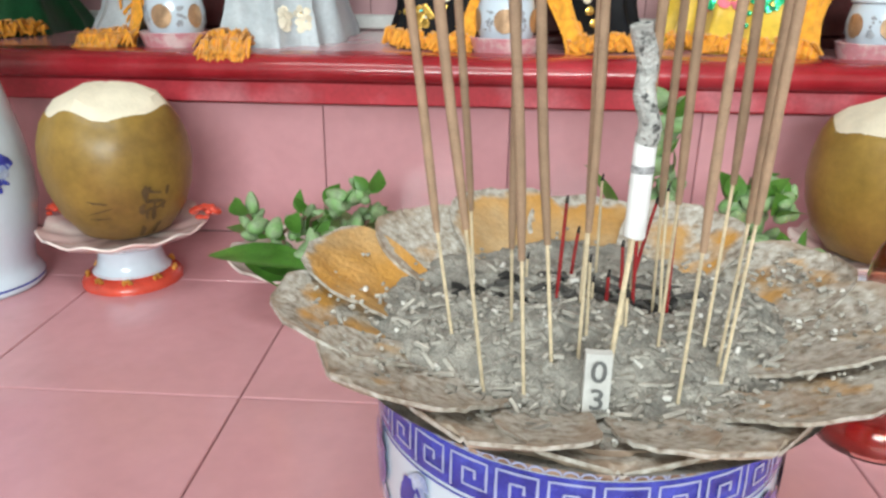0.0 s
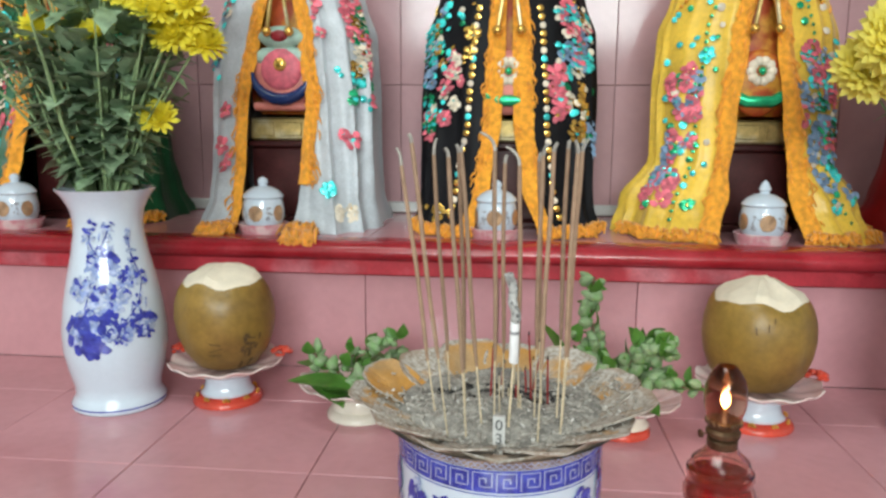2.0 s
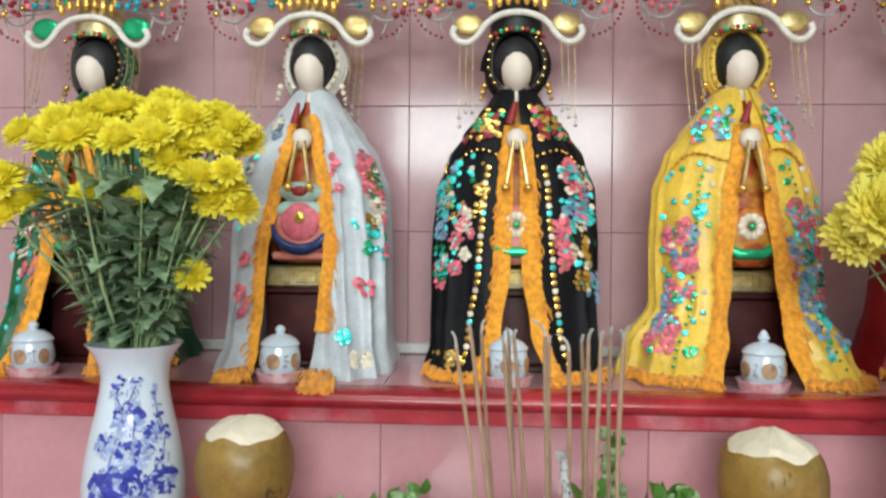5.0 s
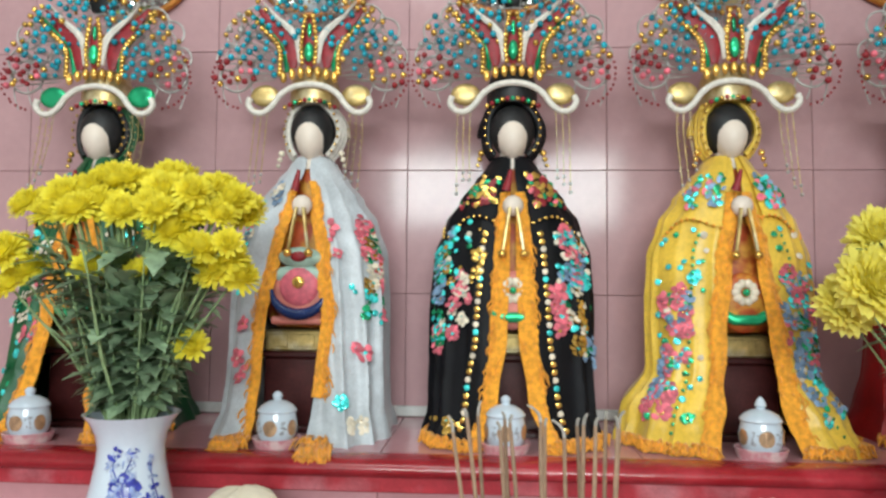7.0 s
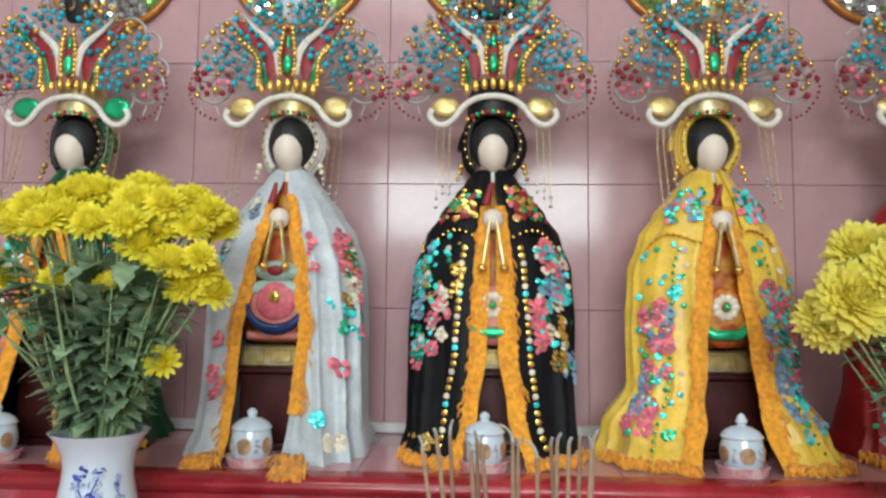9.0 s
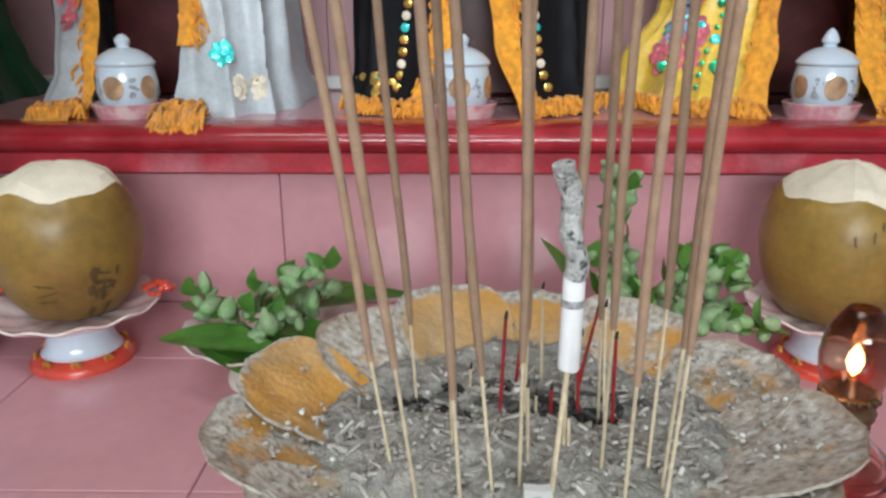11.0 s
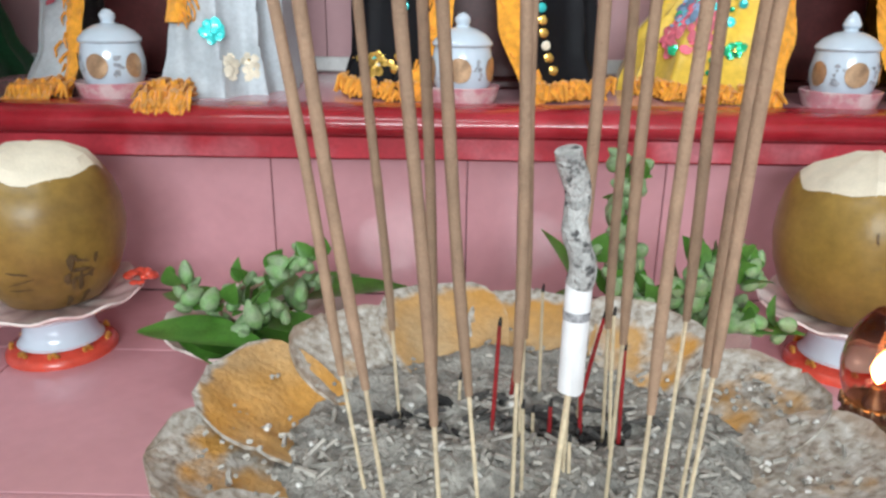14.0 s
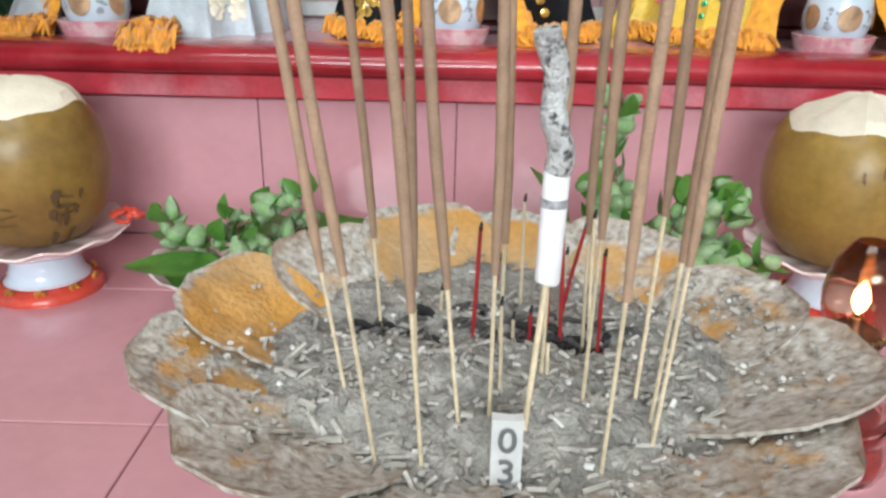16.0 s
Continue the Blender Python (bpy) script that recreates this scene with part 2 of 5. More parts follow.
BLUES = mat("blue_embroidery", (0.20, 0.31, 0.46), 0.5, var=0.25, scale=90, island=0.4)
GOLDS = mat("gold_sequin", (0.80, 0.50, 0.12), 0.22, metal=0.8, var=0.2, scale=90, island=0.3)
WHITES = mat("white_embroidery", (0.75, 0.66, 0.52), 0.4, var=0.15, scale=90, island=0.25)
NAVY = mat("navy_enamel", (0.01, 0.03, 0.12), 0.25, var=0.2, scale=50)
PEACH = mat("peach_enamel", (0.66, 0.22, 0.18), 0.4, var=0.2, scale=50)
MINT = mat("mint_enamel", (0.36, 0.52, 0.44), 0.4, var=0.25, scale=50)
REDE = mat("red_velvet", (0.26, 0.014, 0.022), 0.5, var=0.25, scale=80)
WIRE = mat("silver_wire", (0.42, 0.40, 0.38), 0.5, metal=0.3, var=0.2, scale=90)
FUZZ = mat("white_chenille", (0.74, 0.70, 0.63), 0.9, var=0.12, scale=150, bump=0.7, bscale=700)
MIRROR = mat("mirror_mosaic", (0.62, 0.66, 0.64), 0.06, metal=1.0, var=0.1, scale=60, island=0.35)
GREENM = mat("green_gold_mosaic", (0.16, 0.30, 0.06), 0.2, metal=0.5, var=0.3, scale=60, island=0.5)
RIM = mat("orange_gilt_rim", (0.52, 0.20, 0.04), 0.3, metal=0.4, var=0.25, scale=40)


# ---- mesh building ----
class Geo:
    def __init__(self):
        self.v, self.f, self.m = [], [], []

    def add(self, verts, faces, m=0):
        o = len(self.v)
        self.v += [tuple(p) for p in verts]
        self.f += [tuple(i + o for i in f) for f in faces]
        self.m += [m] * len(faces)

    def grid(self, pts, m=0, closed=False):
        n, k = len(pts), len(pts[0])
        fs = []
        for i in range(n - 1):
            for j in range(k if closed else k - 1):
                j2 = (j + 1) % k
                fs.append((i * k + j, i * k + j2, (i + 1) * k + j2, (i + 1) * k + j))
        self.add([p for row in pts for p in row], fs, m)

    def shell(self, pts, thick, m=0, m2=None):
        """A sheet with thickness: thick is an offset vector."""
        n, k = len(pts), len(pts[0])
        low = [[tuple(a + b for a, b in zip(p, thick)) for p in row] for row in pts]
        self.grid(pts, m)
        self.grid([row[::-1] for row in low], m if m2 is None else m2)
        ring = [(i, 0) for i in range(n)] + [(n - 1, j) for j in range(1, k)] + [(i, k - 1) for i in range(n - 2, -1, -1)] + [(0, j) for j in range(k - 2, 0, -1)]
        self.grid([[pts[i][j] for i, j in ring] + [pts[0][0]], [low[i][j] for i, j in ring] + [low[0][0]]], m)

    def lathe(self, prof, seg=32, m=0, c=(0, 0), wob=None):
        rows = []
        for r, z in prof:
            row = []
            for j in range(seg):
                a = 2 * math.pi * j / seg
                rr, zz = (r, z) if wob is None else wob(r, z, a)
                row.append((c[0] + rr * math.cos(a), c[1] + rr * math.sin(a), zz))
            rows.append(row)
        self.grid(rows, m, True)

    def tube(self, pts, radii, seg=8, m=0, cap=True):
        pts = [Vector(p) for p in pts]
        rows = []
        for i, p in enumerate(pts):
            d = (pts[min(i + 1, len(pts) - 1)] - pts[max(i - 1, 0)]).normalized()
            side = d.cross(Vector((0, 1, 0.02)) if abs(d.y) < 0.9 else Vector((1, 0, 0))).normalized()
            up = side.cross(d)
            r = radii[i] if isinstance(radii, (list, tuple)) else radii
            rows.append([tuple(p + r * (math.cos(2 * math.pi * j / seg) * side + math.sin(2 * math.pi * j / seg) * up)) for j in range(seg)])
        self.grid(rows, m, True)
        if cap:
            o = len(self.v) - len(rows) * seg
            self.f += [tuple(range(o + seg - 1, o - 1, -1)), tuple(range(len(self.v) - seg, len(self.v)))]
            self.m += [m, m]

    def ball(self, c, r, seg=12, rings=8, m=0):
        rx, ry, rz = (r, r, r) if isinstance(r, (int, float)) else r
        rows = []
        for i in range(rings + 1):
            b = math.pi * (i / rings - 0.5)
            rows.append([(c[0] + rx * max(math.cos(b), 0.001) * math.cos(2 * math.pi * j / seg), c[1] + ry * max(math.cos(b), 0.001) * math.sin(2 * math.pi * j / seg), c[2] + rz * math.sin(b)) for j in range(seg)])
        self.grid(rows, m, True)

    def bead(self, c, r, m=0):
        self.ball(c, r, 6, 4, m)

    def box(self, lo, hi, m=0, ch=0.002):
        """A box with chamfered edges."""
        bm = bmesh.new()
        bmesh.ops.create_cube(bm, size=1)
        for v in bm.verts:
            v.co = Vector([lo[i] + (v.co[i] + 0.5) * (hi[i] - lo[i]) for i in range(3)])
        if ch:
            bmesh.ops.bevel(bm, geom=bm.edges[:], offset=ch, segments=1, affect="EDGES")
        bm.verts.index_update()
        self.add([v.co[:] for v in bm.verts], [[v.index for v in f.verts] for f in bm.faces], m)
        bm.free()

    def spot(self, p, n, r, m=0, k=7, dome=0.25, stretch=1.0, turn=0.0):
        """A small domed patch lying on a surface at p with the normal n."""
        n = Vector(n).normalized()
        a = n.cross(Vector((0, 0, 1))).normalized()
        b = n.cross(a)
        a, b = a * math.cos(turn) + b * math.sin(turn), b * math.cos(turn) - a * math.sin(turn)
        p = Vector(p)
        vs = [p + r * stretch * math.cos(2 * math.pi * j / k) * a + r * math.sin(2 * math.pi * j / k) * b for j in range(k)]
        self.add([tuple(v) for v in vs] + [tuple(p + n * r * dome)], [(j, (j + 1) % k, k) for j in range(k)], m)

    def mesh(self, name, mats, angle=40):
        me = bpy.data.meshes.new(name)
        me.from_pydata(self.v, [], self.f)
        for x in mats:
            me.materials.append(x)
        me.polygons.foreach_set("material_index", self.m)
        me.polygons.foreach_set("use_smooth", [True] * len(self.f))
        bm = bmesh.new()
        bm.from_mesh(me)
        bmesh.ops.recalc_face_normals(bm, faces=bm.faces[:])
        bm.to_mesh(me)
        bm.free()
        me.set_sharp_from_angle(angle=radians(angle))
        me.update()
        return me


def part(name, geo, mats, parent=None, label="", angle=40):
    ob = new(name, geo if isinstance(geo, bpy.types.Mesh) else geo.mesh(name, mats if isinstance(mats, list) else [mats], angle))
    if parent:
        ob.parent = parent
    return tagged(ob, label)


def thing(name, at, label, category, group="", kind="", turn=0.0):
    ob = new(name)
    ob.empty_display_size = 0.02
    ob.matrix_world = pose(*at, 0, 0, turn)
    return tagged(ob, label, category, group, kind)


def rnd(a, b):
    return random.uniform(a, b)


# ---- the setting ----
WALL_Y, SHELF_Z, STEP_Y = 1.10, 0.20, 0.75


def structure(name, lo, hi, m, label, ch=0.0):
    g = Geo()
    g.box(lo, hi, 0, ch)
    return tagged(part(name, g, m), label, "building part", kind="structure")


altar = structure("altar_counter", (-1.52, -0.2, -0.9), (1.52, STEP_Y + 0.01, -0.0038), GROUT, "pink tiled altar counter with dark joints")
step = structure("altar_step", (-1.52, STEP_Y + 0.0085, -0.008), (1.52, WALL_Y + 0.04, SHELF_Z - 0.0085), GROUT, "raised pink tiled altar step")
wall = structure("wall_north", (-2.0, WALL_Y + 0.0085, -0.9), (2.0, WALL_Y + 0.13, 1.9), GROUT, "wall of glazed mauve pink tiles behind the altar")
structure("wall_south", (-2.0, -3.2, -0.9), (2.0, -3.1, 1.9), PLASTER, "plain pale wall")
structure("wall_west", (-2.1, -3.2, -0.9), (-2.0, 1.23, 1.9), PLASTER, "plain pale wall")
structure("wall_east", (2.0, -3.2, -0.9), (2.1, 1.23, 1.9), PLASTER, "plain pale wall")
structure("floor", (-2.1, -3.2, -1.0), (2.1, 1.23, -0.9), FLOORM, "grey speckled floor")
structure("ceiling", (-2.1, -3.2, 1.9), (2.1, 1.23, 2.0), PLASTER, "plain pale ceiling")
structure("trim", (-1.5, WALL_Y - 0.010, SHELF_Z + 0.001), (1.5, WALL_Y, SHELF_Z + 0.022), STRIPM, "pale strip along the foot of the wall", 0.003)

# the red nosing along the step
g = Geo()
prof = [(0.748, 0.150), (0.7365, 0.150), (0.735, 0.152), (0.735, 0.172), (0.733, 0.1745), (0.725, 0.1745), (0.7195, 0.1775), (0.7165, 0.183), (0.717, 0.189), (0.7205, 0.195), (0.727, 0.199), (0.738, 0.2012), (0.765, 0.2018), (0.765, 0.193)]
xs = [-1.5 + 0.05 * i for i in range(61)]
g.grid([[(x, y + 0.0012 * noise.noise((x * 6, y * 30, z * 40)), z + 0.0008 * noise.noise((x * 9, z * 50, 3))) for y, z in prof] for x in xs])
nosing = tagged(part("nosing", g, [LIP]), "rounded red painted nosing along the altar step", "trim", kind="structure")
g = Geo()
g.grid([[(x, 0.7343, 0.1515), (x, 0.7343, 0.1715)] for x in xs])
part("worn_band", g, [LIPWORN], nosing, "faded scuffed red band")

# ---- incense burner ----
CX, CY = 0.102, 0.236
burner = thing("incense_burner", (CX, CY, 0), "blue and white porcelain incense burner with an ash-crusted lotus rim", "incense burner")
burner.scale = (1, 1, 0.95)
PR = [(0.001, 0.004), (0.05, 0.004), (0.058, 0.0), (0.062, 0.004), (0.068, 0.02), (0.075, 0.045), (0.0795, 0.075), (0.0808, 0.105), (0.0808, 0.140), (0.0805, 0.149), (0.079, 0.1555), (0.075, 0.1555), (0.073, 0.140), (0.07, 0.10), (0.001, 0.09)]
PR = [(r * 0.965, z) for r, z in PR]


def pot_r(z):
    for (r0, z0), (r1, z1) in zip(PR[2:10], PR[3:11]):
        if z0 <= z <= z1:
            return r0 + (r1 - r0) * (z - z0) / (z1 - z0 + 1e-9)
    return 0.0765


def on(r_of, a, z, lift=0.0004):
    """A point on a turned surface; a: degrees to the right of the front."""
    r = r_of(z) + lift
    return (r * math.sin(radians(a)), -r * math.cos(radians(a)), z)


def ribbon(g, r_of, line, w, m=0, lift=0.0006, steps=3):
    """A painted line over a turned surface; line: (degrees, z)."""
    pts = []
    for (a0, z0), (a1, z1) in zip(line, line[1:]):
        pts += [(a0 + (a1 - a0) * i / steps, z0 + (z1 - z0) * i / steps) for i in range(steps)]
    pts.append(line[-1])
    rows = []
    for i, (a, z) in enumerate(pts):
        a0, z0 = pts[max(i - 1, 0)]
        a1, z1 = pts[min(i + 1, len(pts) - 1)]
        k = radians(1) * r_of(z)
        dx, dz = (a1 - a0) * k, z1 - z0
        n = math.hypot(dx, dz) + 1e-9
        ww = w(i / (len(pts) - 1)) if callable(w) else w
        rows.append([on(r_of, a - dz / n * ww / k, z + dx / n * ww, lift), on(r_of, a + dz / n * ww / k, z - dx / n * ww, lift)])
    g.grid(rows, m)


def dab(g, r_of, a, z, ra, rz, m=0, lift=0.0006, k=10, jag=0.25, turn=0.0):
    """A painted dab with an uneven edge over a turned surface; ra, rz: metres."""
    deg = math.degrees(1 / r_of(z))
    mid, rim = [], []
    for j in range(k):
        t = 2 * math.pi * j / k
        q = 1 + rnd(-jag, jag)
        u, w = ra * math.cos(t) * q, rz * math.sin(t) * q
        u, w = u * math.cos(turn) - w * math.sin(turn), u * math.sin(turn) + w * math.cos(turn)
        rim.append(on(r_of, a + u * deg, z + w, lift))
        mid.append(on(r_of, a + u * deg * 0.5, z + w * 0.5, lift))
    g.add([on(r_of, a, z, lift)] + mid + rim, [(0, 1 + j, 1 + (j + 1) % k) for j in range(k)] + [(1 + j, 1 + k + j, 1 + k + (j + 1) % k, 1 + (j + 1) % k) for j in range(k)], m)


g = Geo()
g.lathe(PR, 64)
body = part("body", g, [WHITE], burner)
g = Geo()
g.lathe([(pot_r(z) + 0.0003, z) for z in (0.1305, 0.136, 0.142, 0.1475)], 72, 0)
g.lathe([(pot_r(0.128) + 0.0004, 0.1283), (pot_r(0.128) + 0.0004, 0.1292)], 72, 0)
n = 30
for i in range(n):
    a0, st, z0, h = 360 / n * i, 360 / n, 0.1320, 0.0135
    key = [(0, 0), (0, 1), (0.8, 1), (0.8, 0.22), (0.28, 0.22), (0.28, 0.7), (0.55, 0.7), (0.55, 0.45)]
    ribbon(g, pot_r, [(a0 + u * st, z0 + w * h) for u, w in key], 0.00048, 1, 0.0007, 2)
part("key_band", g, [BLUE, KEYW], body, "cobalt band with a white key fret")
g = Geo()
g.lathe([(pot_r(z) + 0.0004, z) for z in (0.1480, 0.1505, 0.1545)], 72, 0)
for row in range(3):
    for i in range(96):
        a = 3.75 * (i + 0.5 * (row % 2))
        ribbon(g, pot_r, [(a + 1.8 * math.cos(t), 0.1484 + 0.0020 * row + 0.0018 * math.sin(t)) for t in (0.2, 0.9, 1.57, 2.2, 2.9)], 0.0003, 1, 0.0009, 1)
part("scale_band", g, [BROWNB, KEYW], body, "brown band of small fish scales")
g = Geo()
random.seed(5)
for base in range(0, 360, 120):
    for s in (-1, 1):                       # two dragons facing a flaming pearl
        for i in range(80):
            u = i / 79
            a = base + s * (19 + 34 * u) + rnd(-2, 2)
            z = 0.100 + 0.013 * math.sin(u * 9) * (1 - 0.3 * u) + 0.008 * u + rnd(-0.010, 0.008)
            dab(g, pot_r, a, z, rnd(0.0035, 0.0075), rnd(0.003, 0.006), 0 if random.random() < 0.8 else 1, 0.0005 + 0.00001 * i, 8, 0.45, rnd(0, 3))
        ribbon(g, pot_r, [(base + s * (20 - 2.2 * i), 0.1205 + 0.0018 * math.sin(i * 1.5)) for i in range(6)], 0.0006, 0, 0.0006)
    dab(g, pot_r, base, 0.105, 0.0075, 0.0075, 0, 0.0005, 16, 0.03)
    dab(g, pot_r, base, 0.105, 0.0058, 0.0058, 2, 0.0008, 16, 0.03)
    dab(g, pot_r, base, 0.105, 0.0018, 0.003, 0, 0.0011, 8, 0.3)
    for i in range(11):
        t = math.pi * (i / 10)
        a, z = base + 9.5 * math.cos(t), 0.107 + 0.008 * math.sin(t)
        h = 0.005 + 0.005 * math.sin(t) + rnd(-0.002, 0.002)
        ribbon(g, pot_r, [(a, z), (a + 1.3, z + h * 0.35), (a + 0.2, z + h * 0.7), (a + 0.9, z + h)], lambda u: 0.0011 * (1 - u) + 0.0001, 0, 0.0007)
    for i in range(26):
        dab(g, pot_r, base + 60 + rnd(-26, 26), rnd(0.04, 0.10), rnd(0.003, 0.008), rnd(0.002, 0.004), random.choice((0, 1)), 0.0005, 8, 0.4)
part("dragon_painting", g, [BLUE, BLUEL, WHITE], body, "cobalt painted dragons and flaming pearl")

# lotus rim, petal by petal
random.seed(11)
collar = part("collar", (lambda q: (q.lathe([(0.0755, 0.1540), (0.0785, 0.1535), (0.0815, 0.1555), (0.0860, 0.1590), (0.079, 0.1600)], 56), q)[1])(Geo()), [PETALU], burner, "tan crusted collar under the petals")
COVER = (0.66, 0.46, -0.22, 0.72, 0.02, 0.10, 0.46, 0.50, 0.66, 0.62, 0.80, 0.85, 0.85)
ANGLES = (219, 192, 167, 136, 108, 82, 51, 18, -11, -37, -63, -90, -116)
for i in range(13):
    th = radians(ANGLES[i])
    g = Geo()
    rows, crust = [], []
    fr, back = max(0, -math.sin(th)), max(0, math.sin(th))
    R1 = 0.0725 - 0.0235 * fr ** 2.5 - 0.009 * back + rnd(-0.002, 0.002)
    lift = (0.0026 * ((i + 1) % 2) + rnd(0, 0.001)) * (1 - 0.8 * fr)
    rise = 0.0310 - 0.017 * fr ** 2.5 + 0.004 * back
    n = 21
    for a in range(n):
        u = a / (n - 1)
        sh = 1.0 if u < 0.62 else math.sqrt(max(0, 1 - ((u - 0.62) / 0.38) ** 2))
        row = []
        for b in range(n):
            v = 2 * b / (n - 1) - 1
            ha = radians(19.5 + 7 * fr ** 3) * (0.05 + 0.95 * sh)
            r = 0.042 + u * R1
            zz = 0.1495 + rise * u ** 1.4 + lift + 0.0052 * v * v * u * sh - 0.0015 * max(0, u - 0.9) * 10
            nn = noise.noise((r * 60 + i * 7, v * 2.5, i))
            row.append((r * math.cos(th + v * ha), r * math.sin(th + v * ha), zz + 0.0016 * nn + 0.0010 * noise.noise((r * 220, v * 9, i)) + 0.0006 * noise.noise((r * 600, v * 24, i))))
            edge = max(0, (u - 0.84) / 0.16) + max(0, abs(v) - 0.78) * 1.8
            crust.append(COVER[i] + 0.8 * edge + 1.5 * max(0, 0.36 - u) + 0.55 * max(0, v - 0.35) + 0.28 * noise.noise((u * 4 + i * 5, v * 2, 3)))
        rows.append(row)
    g.shell(rows, (0, 0, -0.0016), 0, 1)
    ob = part("petal", g, [PETALA, PETALU], burner, "ochre petal with ash round its edge" if COVER[i] < 0.5 else "petal crusted with ash")
    at = ob.data.attributes.new("crust", "FLOAT", "POINT")
    at.data.foreach_set("value", crust + [1.0] * (len(ob.data.vertices) - len(crust)))

# ash bed and what lies on it
random.seed(3)


def ash_z(x, y):
    """Height of the ash round the burner's axis."""
    r = math.hypot(x, y)
    z = 0.1660 - 0.0135 * max(0, min(1, (-y - 0.010) / 0.045)) + 0.0015 * math.cos(x * 60)
    z -= 0.010 * math.exp(-(((x - 0.001) / 0.011) ** 2 + ((y + 0.050) / 0.010) ** 2))
    z += 0.0035 * noise.noise((x * 55, y * 55, 1.3)) + 0.0016 * noise.noise((x * 150, y * 150, 4))
    z -= 0.010 * math.exp(-(((x - 0.024) / 0.017) ** 2 + ((y - 0.018) / 0.010) ** 2))
    z -= 0.007 * math.exp(-(((x + 0.035) / 0.014) ** 2 + ((y - 0.022) / 0.008) ** 2))
    return z + 0.0022 * noise.noise((x * 300, y * 300, 7)) + 0.006 * max(0, (r - 0.06) / 0.03)


g = Geo()
rows = []
for i in range(1, 61):
    r = 0.092 * i / 60
    rows.append([])
    for j in range(168):
        t = 2 * math.pi * j / 168
        x, y = r * math.cos(t), r * math.sin(t)
        edge = max(0, (r - 0.07 - 0.009 * noise.noise((math.cos(t) * 2.2, math.sin(t) * 2.2, 9))) / 0.022)
        floor_z = 0.1478 + 0.022 * max(0, (r - 0.042) / 0.070) ** 1.4
        rows[-1].append((x, y, max(ash_z(x, y) - 0.014 * edge + 0.0009 * noise.noise((x * 420, y * 420, 2)), floor_z)))
g.grid(rows, 0, True)
g.add([(0, 0, ash_z(0, 0))] + rows[0], [(0, 1 + j, 1 + (j + 1) % 168) for j in range(168)])
part("ash_bed", g, [ASH], burner, "grey heap of incense ash")
g = Geo()
for i in range(2100):
    r, t = 0.106 * math.sqrt(random.random()), rnd(0, 2 * math.pi)
    x, y = r * math.cos(t), r * math.sin(t)
    if r > 0.05 and y > 0.012 and x < 0.03 and random.random() < 0.88:
        continue
    if r > 0.102 - 0.026 * max(0, -math.sin(t)) ** 2 or r > 0.074 and random.random() < 0.45:
        continue
    le_k = 0.5 if r > 0.07 else 1.0
    z = max(ash_z(x, y), 0.1495 + (0.031 - 0.017 * max(0, -math.sin(t)) ** 2.5) * max(0, (r - 0.042) / 0.070) ** 1.4 + 0.0026) + 0.0005
    a, le, rr = rnd(0, math.pi), rnd(0.0010, 0.0038) if random.random() < 0.78 else rnd(0.005, 0.010), rnd(0.0005, 0.0012)
    le *= le_k
    dx, dy, dz = math.cos(a) * le / 2, math.sin(a) * le / 2, rnd(-0.25, 0.25) * le
    g.tube([(x - dx, y - dy, z - dz), (x, y, z + rnd(0, 0.0004)), (x + dx, y + dy, z + dz)], rr, 5, 1 if random.random() < 0.09 and le < 0.004 else 0)
tagged(part("ash_debris", g, [ASHROLL, FLAKE], burner, "broken rolls of incense ash"), kind="stuff")
for x, y, r in ((0.024, 0.018, 0.010), (0.03, 0.014, 0.006), (0.017, 0.02, 0.007), (-0.034, 0.023, 0.009), (-0.026, 0.026, 0.006), (-0.045, 0.018, 0.005)):
    for k in range(4):
        g = Geo()
        a = rnd(0, 6)
        g.tube([(x + r * math.cos(a + q), y + 0.6 * r * math.sin(a + q), ash_z(x, y) + 0.0015 + 0.0012 * k * math.sin(q)) for q in (0, 0.7, 1.4, 2.1)], [0.0009, 0.0015, 0.0016, 0.0007], 6)
        part("charred_curl", g, [CHAR if k % 2 else ASHDARK], burner, "charred curl of incense")
for k in range(46):
    g = Geo()
    t, q = rnd(0, 6.28), math.sqrt(random.random())
    x, y = 0.002 + 0.052 * q * math.cos(t), 0.022 + 0.011 * q * math.sin(t)
    a, le = rnd(0, 3.1), rnd(0.003, 0.008)
    z = ash_z(x, y) + 0.0006
    g.tube([(x - le * math.cos(a), y - le * math.sin(a) * 0.6, z), (x, y, z + rnd(0.0005, 0.003)), (x + le * math.cos(a), y + le * math.sin(a) * 0.6, z + rnd(-0.001, 0.001))], [rnd(0.0006, 0.0012), rnd(0.001, 0.0018), 0.0006], 6)
    part("charred_curl", g, [ASHDARK if k % 4 else CHAR], burner, "charred curl of incense")


